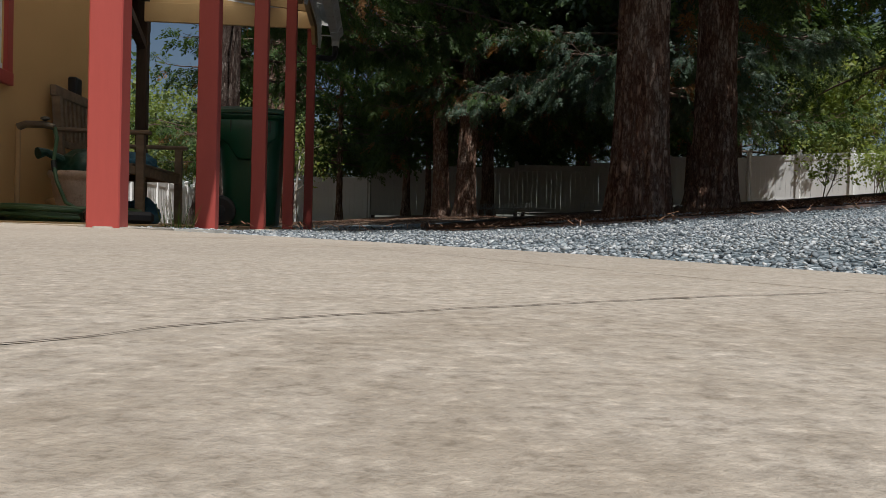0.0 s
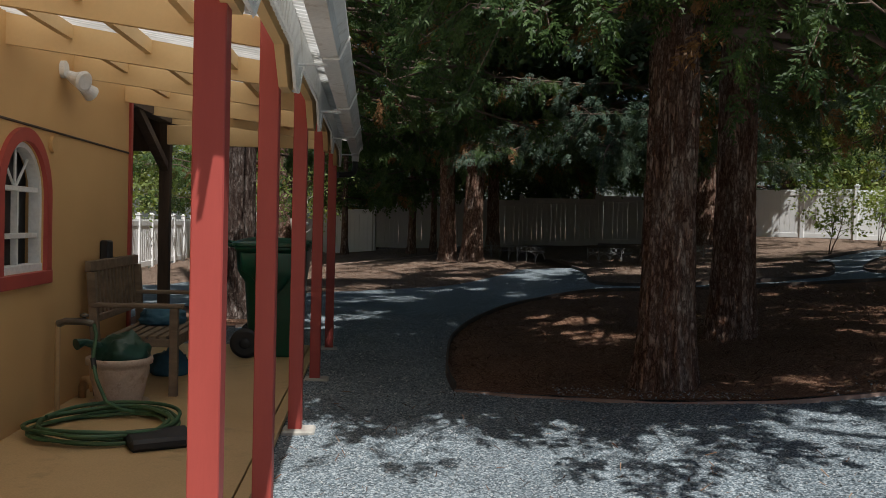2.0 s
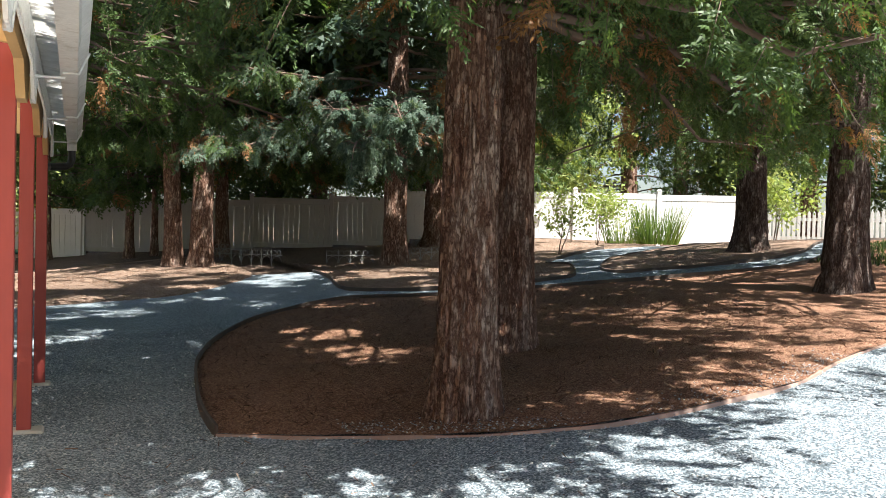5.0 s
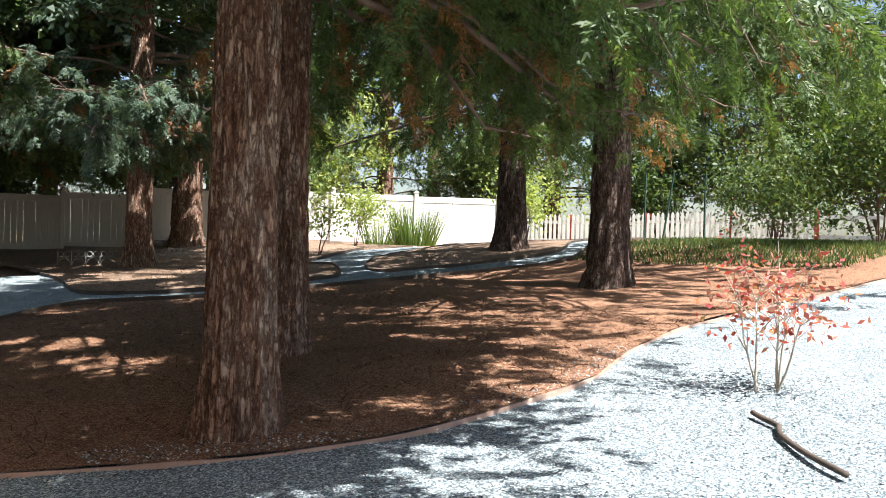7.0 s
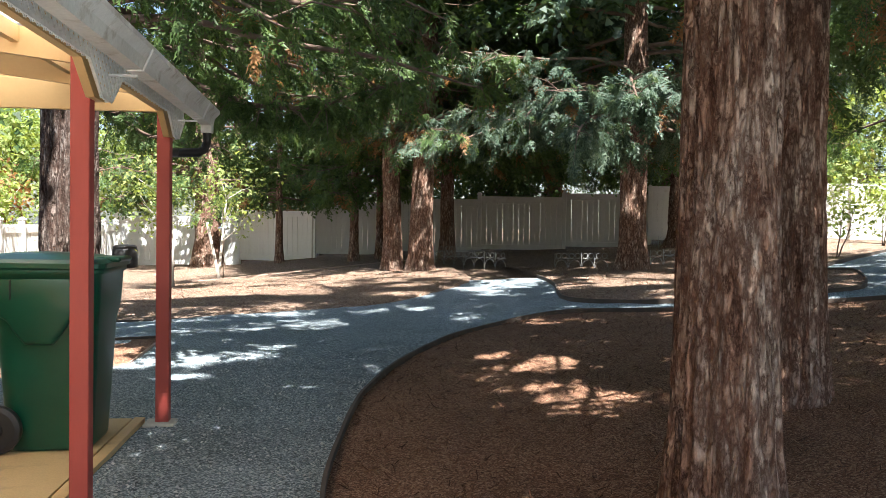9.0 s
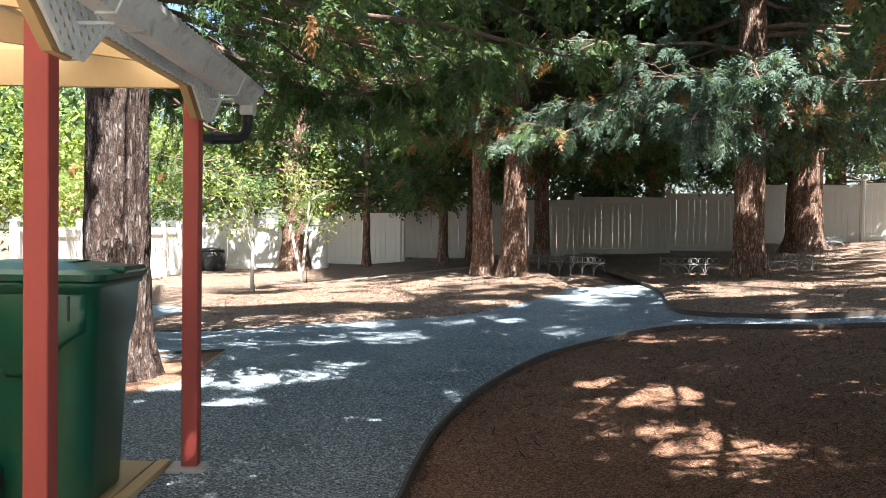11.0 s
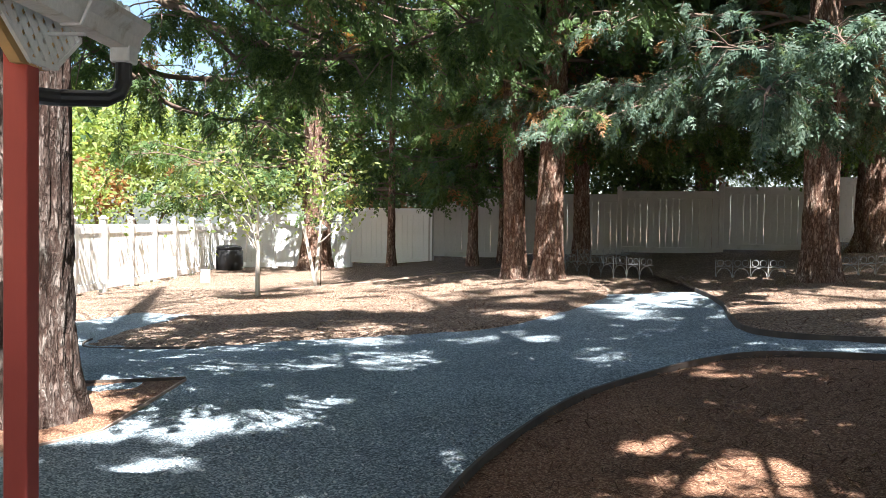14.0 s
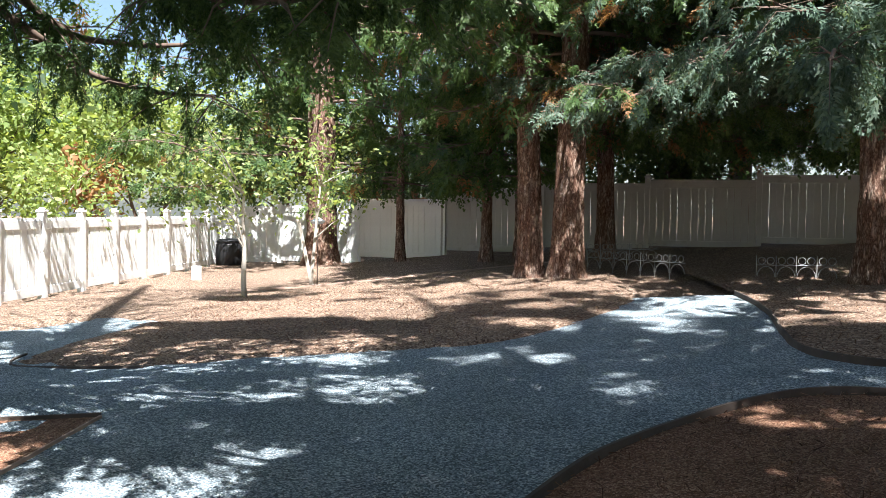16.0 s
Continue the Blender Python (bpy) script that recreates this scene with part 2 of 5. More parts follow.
def bark_material(name, deep, ridge, pale):
    """Bark: long interlaced plates with dark cracks between them, each plate of its own tone, grain and grey bloom over them."""
    m, nt, b = shader(name)
    v = where(nt, (1, 1, 0.21))
    swirl = nt.nodes.new("ShaderNodeTexNoise")
    swirl.inputs["Scale"].default_value, swirl.inputs["Detail"].default_value = 16.0, 5.0
    nt.links.new(v, swirl.inputs["Vector"])
    bent = blend(nt, v, swirl.outputs["Color"], 0.12)
    vor = nt.nodes.new("ShaderNodeTexVoronoi")
    vor.feature = "DISTANCE_TO_EDGE"
    cell = nt.nodes.new("ShaderNodeTexVoronoi")
    for q in (vor, cell):
        q.inputs["Scale"].default_value = 22.0
        nt.links.new(bent, q.inputs["Vector"])
    crack = ramp(nt, vor.outputs["Distance"], [(0.0, (0.0, 0.0, 0.0)), (0.09, (0.35, 0.35, 0.35)), (0.24, (1, 1, 1))])
    crack = blend(nt, crack, (1, 1, 1), ramp(nt, grain(nt, where(nt, (1, 1, 0.5)), 9, 4.0), [(0.45, (0.0, 0.0, 0.0)), (0.70, (0.45, 0.45, 0.45))]))
    lines = nt.nodes.new("ShaderNodeMath")
    lines.operation = "SUBTRACT"
    lines.inputs[1].default_value = 0.5
    nt.links.new(grain(nt, where(nt, (1, 1, 0.42)), 15, 5.0, 0.65), lines.inputs[0])
    fold = nt.nodes.new("ShaderNodeMath")
    fold.operation = "ABSOLUTE"
    nt.links.new(lines.outputs[0], fold.inputs[0])
    split = ramp(nt, fold.outputs[0], [(0.0, (0.0, 0.0, 0.0)), (0.03, (0.4, 0.4, 0.4)), (0.085, (1, 1, 1))])
    crack = blend(nt, blend(nt, crack, (1, 1, 1), 0.1), split, 1.0, "MULTIPLY")
    fur = grain(nt, v, 13, 5.0, 0.65)
    fine = grain(nt, where(nt, (1, 1, 0.55)), 80, 6.0, 0.75)
    own = nt.nodes.new("ShaderNodeSeparateColor")
    nt.links.new(cell.outputs["Color"], own.inputs[0])
    tone = blend(nt, fur, own.outputs[0], 0.2)
    c = ramp(nt, tone, [(0.24, deep), (0.42, ridge), (0.70, pale)])
    c = blend(nt, c, ramp(nt, fine, [(0.28, (0.55, 0.55, 0.55)), (0.7, (1.25, 1.25, 1.25))]), 0.9, "MULTIPLY")
    dark = blend(nt, c, (0.24, 0.18, 0.16), 1.0, "MULTIPLY")
    c = blend(nt, dark, c, crack)
    bloom = ramp(nt, grain(nt, where(nt), 1.6, 5.0), [(0.5, (0, 0, 0)), (0.72, (0.5, 0.5, 0.5))])
    c = blend(nt, c, blend(nt, c, (1.35, 1.5, 1.6), 1.0, "MULTIPLY"), bloom)
    nt.links.new(c, b.inputs["Base Color"])
    b.inputs["Roughness"].default_value = 0.95
    b.inputs["Specular IOR Level"].default_value = 0.15
    both = blend(nt, blend(nt, crack, fur, 0.35), fine, 0.2)
    relief(nt, b, both, 1.0, 0.032)
    return m


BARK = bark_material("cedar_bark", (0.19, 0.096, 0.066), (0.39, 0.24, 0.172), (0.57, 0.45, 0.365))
# real grey bark by the patio; painted shade on two eastern trunks
GREY_SHADE_BARK = bark_material("grey_and_shaded_cedar_bark", (0.07, 0.045, 0.035), (0.18, 0.13, 0.108), (0.38, 0.325, 0.285))
TWIG = plain("twig_bark", (0.095, 0.06, 0.043), (0.18, 0.125, 0.092), 3.0, 50, 0.9, 0.4, 0.003)
PALEBARK = plain("pale_young_bark", (0.34, 0.30, 0.25), (0.52, 0.48, 0.42), 3.0, 40, 0.85, 0.3, 0.003)


def leaf_material(name, tones, through_light=0.45):
    """Foliage: tone by piece and by clump, lit through from behind."""
    m, nt, b = shader(name)
    out = nt.nodes["Material Output"]
    geo = nt.nodes.new("ShaderNodeNewGeometry")
    v = where(nt)
    f = nt.nodes.new("ShaderNodeMath")
    f.operation = "ADD"
    g = nt.nodes.new("ShaderNodeMath")
    g.operation = "MULTIPLY"
    g.inputs[1].default_value = 0.35
    nt.links.new(geo.outputs["Random Per Island"], g.inputs[0])
    nt.links.new(g.outputs[0], f.inputs[0])
    n = grain(nt, v, 1.7, 3.0)
    nt.links.new(n, f.inputs[1])
    c = ramp(nt, f.outputs[0], [(0.35 + 0.6 * i / (len(tones) - 1), t) for i, t in enumerate(tones)])
    nt.links.new(c, b.inputs["Base Color"])
    b.inputs["Roughness"].default_value = 0.5
    b.inputs["Specular IOR Level"].default_value = 0.4
    tr = nt.nodes.new("ShaderNodeBsdfTranslucent")
    warm = blend(nt, c, (1.25, 1.15, 0.55), 1.0, "MULTIPLY")
    nt.links.new(warm, tr.inputs["Color"])
    mx = nt.nodes.new("ShaderNodeMixShader")
    mx.inputs[0].default_value = through_light
    nt.links.new(b.outputs[0], mx.inputs[1])
    nt.links.new(tr.outputs[0], mx.inputs[2])
    nt.links.new(mx.outputs[0], out.inputs["Surface"])
    return m


CEDAR = leaf_material("cedar_foliage", [(0.024, 0.048, 0.016), (0.048, 0.092, 0.026), (0.085, 0.145, 0.042), (0.13, 0.19, 0.07)])
BLUECEDAR = leaf_material("blue_cedar_foliage", [(0.028, 0.052, 0.036), (0.056, 0.098, 0.066), (0.10, 0.155, 0.11), (0.18, 0.24, 0.18)])
DEAD = leaf_material("dead_foliage", [(0.17, 0.08, 0.035), (0.27, 0.14, 0.06), (0.36, 0.21, 0.10)])
YOUNG = leaf_material("young_leaves", [(0.13, 0.19, 0.055), (0.21, 0.29, 0.09), (0.31, 0.39, 0.14), (0.40, 0.44, 0.19)], 0.55)
DARKLEAF = leaf_material("broad_leaves", [(0.02, 0.05, 0.018), (0.045, 0.09, 0.03), (0.09, 0.14, 0.045), (0.15, 0.19, 0.06)])
REDLEAF = leaf_material("red_leaves", [(0.22, 0.03, 0.03), (0.36, 0.07, 0.07), (0.42, 0.18, 0.14), (0.30, 0.22, 0.12)])
GRASS = leaf_material("grass_blades", [(0.05, 0.10, 0.02), (0.10, 0.17, 0.035), (0.18, 0.24, 0.06)])

# ---- ground ----
def sheet(name, x0, x1, y0, y1, nx, ny, lift, material, inside=None, rough=0.0, scale=1.0):
    """A sheet on the lie of the land, with small unevenness; cells outside the outline are left out."""
    bm = bmesh.new()
    grid = {}

    def vert(i, j):
        if (i, j) not in grid:
            x, y = x0 + (x1 - x0) * i / nx, y0 + (y1 - y0) * j / ny
            dz = rough * noise.noise(Vector((x * scale, y * scale, 3.3))) if rough else 0.0
            grid[i, j] = bm.verts.new((x, y, height(x, y) + lift + dz))
        return grid[i, j]
    for i in range(nx):
        for j in range(ny):
            if inside is None or inside(x0 + (x1 - x0) * (i + 0.5) / nx, y0 + (y1 - y0) * (j + 0.5) / ny):
                bm.faces.new((vert(i, j), vert(i + 1, j), vert(i + 1, j + 1), vert(i, j + 1)))
    return part(name, bm, material, smooth=True)


def inside_of(outline):
    def test(x, y):
        hit = False
        for (ax, ay), (bx, by) in zip(outline, outline[1:] + outline[:1]):
            if (ay > y) != (by > y) and x < (bx - ax) * (y - ay) / (by - ay) + ax:
                hit = not hit
        return hit
    return test


def smooth_line(points, step=0.12):
    """A rounded line through the points."""
    pts = [Vector((*p, 0)) for p in points]
    out = []
    for i in range(len(pts) - 1):
        a, b, c, d = pts[max(i - 1, 0)], pts[i], pts[i + 1], pts[min(i + 2, len(pts) - 1)]
        n = max(2, int((c - b).length / step))
        for k in range(n):
            t = k / n
            out.append(0.5 * (2 * b + (c - a) * t + (2 * a - 5 * b + 4 * c - d) * t * t + (3 * b - a - 3 * c + d) * t ** 3))
    out.append(pts[-1])
    return [(p.x, p.y) for p in out]


def bed(name, outline, lift, material, label, rim_lift=None):
    """A filled bed with a flat-topped fill on the lie of the land: triangulated outline plus an even grid within."""
    bm = bmesh.new()
    rim = [bm.verts.new((x, y, 0)) for x, y in outline]
    edges = [bm.edges.new((a, b)) for a, b in zip(rim, rim[1:] + rim[:1])]
    bmesh.ops.triangle_fill(bm, use_beauty=True, use_dissolve=False, edges=edges)
    for _ in range(7):
        long_edges = [e for e in bm.edges if e.calc_length() > 0.5]
        if not long_edges:
            break
        bmesh.ops.subdivide_edges(bm, edges=long_edges, cuts=1)
        bmesh.ops.triangulate(bm, faces=bm.faces)
    for v in bm.verts:
        v.co.z = height(v.co.x, v.co.y) + lift + 0.014 * noise.noise(Vector((v.co.x * 2.3, v.co.y * 2.3, 1)))
    for v in bm.verts:
        if v.is_boundary and rim_lift is not None:
            v.co.z = height(v.co.x, v.co.y) + rim_lift
    bmesh.ops.recalc_face_normals(bm, faces=bm.faces)
    if sum(f.normal.z for f in bm.faces) < 0:
        bmesh.ops.reverse_faces(bm, faces=bm.faces)
    return tagged(part(name, bm, material, smooth=True), label, "mulch bed", kind="structure")


def edging(name, line, top, material, label, thick=0.022):
    """A thin board on edge that follows a line on the ground."""
    bm = bmesh.new()
    rows = []
    for i, (x, y) in enumerate(line):
        a, b = line[max(i - 1, 0)], line[min(i + 1, len(line) - 1)]
        d = Vector((b[0] - a[0], b[1] - a[1], 0)).normalized()
        s = Vector((-d.y, d.x, 0)) * thick / 2
        p = Vector((x, y, height(x, y)))
        dz = top + 0.012 * noise.noise(Vector((x * 1.7, y * 1.7, 9)))
        rows.append([bm.verts.new(q) for q in (p - s + Vector((0, 0, -0.05)), p - s + Vector((0, 0, dz)), p + s + Vector((0, 0, dz)), p + s + Vector((0, 0, -0.05)))])
    for a, b in zip(rows, rows[1:]):
        for k in range(4):
            bm.faces.new((a[k], b[k], b[(k + 1) % 4], a[(k + 1) % 4]))
    bm.faces.new(rows[0])
    bm.faces.new(rows[-1][::-1])
    bmesh.ops.recalc_face_normals(bm, faces=bm.faces)
    return tagged(part(name, bm, material), label, "garden edging", kind="structure")


tagged(sheet("ground", -90, 110, -60, 140, 125, 125, -0.07, DRY), "dry brown ground covered with needle litter", "ground", kind="structure")
tagged(sheet("gravel_yard", -9, 17, -7, 18.6, 130, 128, 0.0, GRAVEL, rough=0.02, scale=2.2), "loose blue-grey crushed gravel yard and path", "gravel", kind="structure")

NEAR_EDGE = smooth_line([(0.47, 6.0), (0.75, 5.8), (1.1, 5.55), (1.9, 5.05), (2.5, 4.83), (2.95, 4.77), (3.5, 4.79), (4.3, 4.9), (5.4, 5.35), (7.0, 5.6), (10.5, 5.2)])
FAR_EDGE = smooth_line([(0.47, 6.0), (0.47, 6.7), (0.55, 7.6), (0.72, 8.9), (1.07, 10.15), (1.72, 11.45), (2.60, 12.28), (3.35, 12.55), (4.4, 11.92), (5.3, 11.6), (6.2, 11.4), (7.8, 10.9), (8.9, 10.4), (9.9, 10.2), (12.0, 11.4), (16.0, 13.0)])
bed("mulch_bed", FAR_EDGE + [(16.0, 5.0)] + NEAR_EDGE[::-1][:-1], 0.03, MULCH, "reddish-brown needle mulch bed round two cedar trunks")
edging("bed_edging", FAR_EDGE, 0.08, EDGING, "dark weathered board edging along the curved bed")
edging("bed_edging", NEAR_EDGE, 0.022, PALE_EDGE, "low pale brown board edging beside the gravel", 0.016)
EAST = smooth_line([(4.35, 18.6), (4.2, 16.8), (3.82, 15.0), (3.70, 14.1), (3.95, 13.45), (4.8, 12.8), (5.8, 12.5), (6.7, 12.42), (7.3, 12.75), (8.3, 14.6), (8.75, 16.2), (12.0, 19.0)])
bed("mulch_bed", EAST + [(14, 23.5), (12, 26.0), (4.35, 27.6)], 0.03, DRY, "dry brown mulch bed beside the gravel path")
edging("bed_edging", EAST, 0.06, EDGING, "dark board edging with a rounded corner")
FORK = smooth_line([(16.0, 18.6), (11.6, 15.4), (9.4, 14.7), (7.9, 12.75), (8.6, 11.9), (9.3, 11.5), (10.6, 11.2), (12.5, 12.4), (16.5, 14.4)])
bed("mulch_bed", FORK, 0.03, DRY, "brown mulch bed between two gravel paths")
edging("bed_edging", FORK, 0.05, EDGING, "low dark board edging round the fork of the paths")
WEST = smooth_line([(-3.3, 17.7), (-3.4, 16.0), (-3.3, 14.75), (-2.8, 14.5), (-1.5, 14.6), (0.1, 15.15), (1.2, 15.5), (2.0, 16.25), (2.8, 17.6), (3.2, 18.6)])
bed("mulch_bed", WEST + [(3.2, 27.7), (-0.2, 28.5), (-4.8, 30.2), (-6.1, 29.8), (-6.1, 16.4), (-4.5, 16.6), (-3.9, 17.9)], 0.03, DRY, "brown mulch bed with fallen needles under the trees", -0.02)
edging("bed_edging", [p for p in WEST if p[0] < -1.9 and p[1] < 15.2], 0.02, EDGING, "low dark board edging along the gravel")
SMALL = [(-1.47, 12.70), (-2.13, 12.57), (-3.4, 12.2), (-3.4, 10.3), (-1.9, 10.2), (-1.45, 10.97)]
bed("mulch_bed", SMALL, 0.012, MULCH, "small mulch bed at the foot of a cedar")
edging("bed_edging", [(-3.4, 12.2), (-2.13, 12.57), (-1.47, 12.70)], 0.03, EDGING, "dark board edging of the small bed")
edging("bed_edging", [(-1.47, 12.70), (-1.45, 10.97), (-1.9, 10.2)], 0.016, PALE_EDGE, "thin pale board edging with a sharp corner", 0.014)
PATHWAY = smooth_line([(-3.4, 21.5), (-1.2, 22.3), (1.2, 23.6), (2.6, 24.4)])
edging("bed_edging", PATHWAY, 0.05, PALE_EDGE, "pale board across the far mulch", 0.05)

# driveway of pale concrete, in two slabs with a joint between them
EDGE_LINE = [(-1.45, 2.46), (-0.74, 1.68), (-0.47, 1.37), (-0.19, 0.98), (0.12, 0.49), (0.31, 0.16), (0.42, -0.12), (0.85, -1.0), (1.7, -3.0), (2.6, -6.0)]


def slab(outline, material, name, label, top, deep=0.12):
    bm = bmesh.new()
    hi = [bm.verts.new((x, y, top(x, y))) for x, y in outline]
    lo = [bm.verts.new((x, y, top(x, y) - deep)) for x, y in outline]
    n = len(outline)
    f = bm.faces.new(hi)
    for k in range(n):
        bm.faces.new((hi[k], lo[k], lo[(k + 1) % n], hi[(k + 1) % n]))
    bmesh.ops.recalc_face_normals(bm, faces=bm.faces)
    bmesh.ops.bevel(bm, geom=list(f.edges), offset=0.0012, segments=2, affect="EDGES")
    return tagged(part(name, bm, material), label, "concrete slab", kind="structure")


shift = [(x - 0.2, y - 0.09) for x, y in EDGE_LINE]
shift2 = [(x - 0.2003, y - 0.0902) for x, y in EDGE_LINE]
slab(EDGE_LINE + shift[::-1], CONCRETE, "driveway_border", "pale beige concrete border strip beside the gravel", drive_top)
slab(shift2 + [(-9, -6.2), (-9, 1.0), (-4.5, 2.3)], CONCRETE, "driveway", "pale beige broom-finished concrete driveway", drive_top)

CRACKS = [[(-0.25, -0.76), (-0.11, -0.70), (-0.022, -0.64), (0.001, -0.606), (0.038, -0.574), (0.081, -0.544), (0.131, -0.51), (0.19, -0.47), (0.30, -0.41)]]
for line in CRACKS:
    pts = smooth_line(line, 0.008)
    bm = bmesh.new()
    prev = None
    for i, (x, y) in enumerate(pts):
        y += 0.004 * noise.noise(Vector((x * 40, 0, 2)))
        w = 0.0007 + 0.0012 * abs(noise.noise(Vector((x * 30, 1, 5))))
        z = drive_top(x, y) + 0.0004
        row = [bm.verts.new((x, y - w, z)), bm.verts.new((x, y + w, z))]
        if prev:
            bm.faces.new((prev[0], row[0], row[1], prev[1]))
        prev = row
    tagged(part("hairline_crack", bm, EDGING), "thin dark hairline crack across the concrete", "crack", kind="structure")

# ---- house ----
HX = -2.36
PATIO_TOP = 0.136


def flat(z):
    return lambda x, y: z


slab([(-0.86, 2.425), (-0.86, 8.46), (-4.2, 8.46), (-4.2, 7.0), (HX, 7.0), (HX, 2.52), (-1.5, 2.52), (-1.38, 2.435)], PATIO, "patio", "ochre-tinted sealed concrete patio under the porch", flat(PATIO_TOP), 0.16)
slab([(-0.85, 2.425), (-0.78, 2.422), (-0.78, 8.5), (-0.85, 8.5)], PATIO, "patio_border", "narrow ochre concrete strip along the posts", flat(PATIO_TOP - 0.002), 0.16)

slab([(-1.37, 2.43), (-1.12, 2.115), (-1.0, 1.95), (-0.92, 1.86), (-0.78, 1.69), (-0.765, 1.9), (-0.78, 2.416), (-1.1, 2.426)], PALE_SLAB, "patio_apron", "bare pale concrete apron in front of the patio", flat(PATIO_TOP - 0.004), 0.16)

house = tagged(empty("house", pose(HX, 2.0, 0.1)), "single-storey house with ochre stucco wall and red trim", "house")


def house_part(name, bm, material, label=""):
    bmesh.ops.translate(bm, verts=bm.verts, vec=(-HX, -2.0, -0.1))
    return part(name, bm, material, house, label)


# stucco wall with an arched opening
WY, WZ0, WZ1, WR = 4.66, 1.10, 1.58, 0.33
bm = bmesh.new()
arch = [(WY + WR * math.cos(a), WZ1 + WR * math.sin(a)) for a in (math.pi * k / 20 for k in range(21))]
hole = [(WY + WR, WZ0)] + arch + [(WY - WR, WZ0)]
top, bot, y0, y1 = 3.0, 0.0, -4.0, 7.0
for x in (HX, HX - 0.2):
    quads = [[(y0, bot), (WY - WR, bot), (WY - WR, top), (y0, top)], [(WY + WR, bot), (y1, bot), (y1, top), (WY + WR, top)], [(WY - WR, bot), (WY + WR, bot), (WY + WR, WZ0), (WY - WR, WZ0)]]
    for a, b in zip(arch, arch[1:]):
        quads.append([a, (a[0], top), (b[0], top), b])
    for q in quads:
        bm.faces.new([bm.verts.new((x, u, v)) for u, v in q])
for a, b in zip(hole, hole[1:] + hole[:1]):
    bm.faces.new([bm.verts.new(p) for p in ((HX, *a), (HX, *b), (HX - 0.2, *b), (HX - 0.2, *a))])
for u in (y0, y1):
    bm.faces.new([bm.verts.new(p) for p in ((HX, u, bot), (HX, u, top), (HX - 0.2, u, top), (HX - 0.2, u, bot))])
bmesh.ops.remove_doubles(bm, verts=bm.verts, dist=0.0005)
bmesh.ops.recalc_face_normals(bm, faces=bm.faces)
house_part("wall", bm, STUCCO, "ochre stucco wall")
house_part("wall", block((-7.0, 6.8, 0), (HX - 0.2, 7.0, 3.0)), STUCCO)
house_part("wall", block((-7.0, -4.0, 0), (HX - 0.2, -3.8, 3.0)), STUCCO)
house_part("roof", block((-7.2, -4.3, 3.0), (HX - 0.02, 7.1, 3.16)), DARKWOOD, "dark roof above the wall")
house_part("corner_trim", block((HX - 0.02, 6.955, 0.13), (HX + 0.022, 7.022, 2.62), 0.004), RED, "dark red corner board")
house_part("wall_seam", block((HX, 0.2, 2.012), (HX + 0.01, 6.95, 2.026), 0.002), DARKWOOD, "thin dark wire along the wall")

# arched window: red surround, white frame, panes, bars
win = house_part("window", block((HX - 0.11, WY - 0.31, WZ0 + 0.01), (HX - 0.105, WY + 0.31, WZ1 + 0.3)), BLACK, "arched window with white bars")


def ring(r0, r1, x0, x1, z0, sill):
    bm = bmesh.new()
    out = [(WY + r1, z0)] + [(WY + r1 * math.cos(math.pi * k / 24), WZ1 + r1 * math.sin(math.pi * k / 24)) for k in range(25)] + [(WY - r1, z0)]
    inn = [(WY + r0, z0)] + [(WY + r0 * math.cos(math.pi * k / 24), WZ1 + r0 * math.sin(math.pi * k / 24)) for k in range(25)] + [(WY - r0, z0)]
    rows = [[bm.verts.new((x, *p)) for x, p in ((x0, a), (x1, a), (x1, b), (x0, b))] for a, b in zip(out, inn)]
    for a, b in zip(rows, rows[1:]):
        for k in range(4):
            bm.faces.new((a[k], b[k], b[(k + 1) % 4], a[(k + 1) % 4]))
    bm.faces.new(rows[0])
    bm.faces.new(rows[-1][::-1])
    if sill:
        box(bm, (x0, WY - r1 - 0.005, z0 - 0.085), (x1 + 0.006, WY + r1 + 0.005, z0), 0.004)
    bmesh.ops.recalc_face_normals(bm, faces=bm.faces)
    return bm


def sub(name, bm, material, parent, label=""):
    m = parent.matrix_basis if parent.parent is None else parent.parent.matrix_basis @ parent.matrix_basis
    bmesh.ops.transform(bm, matrix=m.inverted(), verts=bm.verts)
    return part(name, bm, material, parent, label)


sub("surround", ring(0.335, 0.415, HX, HX + 0.028, WZ0, True), RED, win, "red-painted arched surround")
sub("window_frame", ring(0.295, 0.329, HX - 0.08, HX - 0.01, WZ0 + 0.05, True), WHITE, win, "white vinyl frame")
for z in (1.33, 1.62):
    sub("rail", block((HX - 0.075, WY - 0.275, z - 0.016), (HX - 0.015, WY + 0.275, z + 0.016), 0.003), WHITE, win)
sub("mullion", block((HX - 0.07, WY - 0.01, 1.15), (HX - 0.03, WY + 0.01, 1.62)), WHITE, win)
for a in (45, 90, 135):
    d = Vector((0, math.cos(radians(a)), math.sin(radians(a))))
    sub("mullion", tube(bmesh.new(), [Vector((HX - 0.05, WY, 1.62)), Vector((HX - 0.05, WY, 1.62)) + d * 0.28], 0.009, 6), WHITE, win)

# porch: five red posts, tan beams and rafters, corrugated sheets, lattice strip, gutter
POSTS = [1.585, 3.10, 4.80, 6.63, 8.44]
PX = -0.69
SET = [0.02, 0.0, 0.0, 0.008, 0.04]
porch = tagged(empty("porch", pose(PX, 5.0, 0.1)), "open porch with red posts, tan rafters and corrugated roof", "porch")


def porch_part(name, bm, material, label="", parent=None):
    return sub(name, bm, material, parent or porch, label)


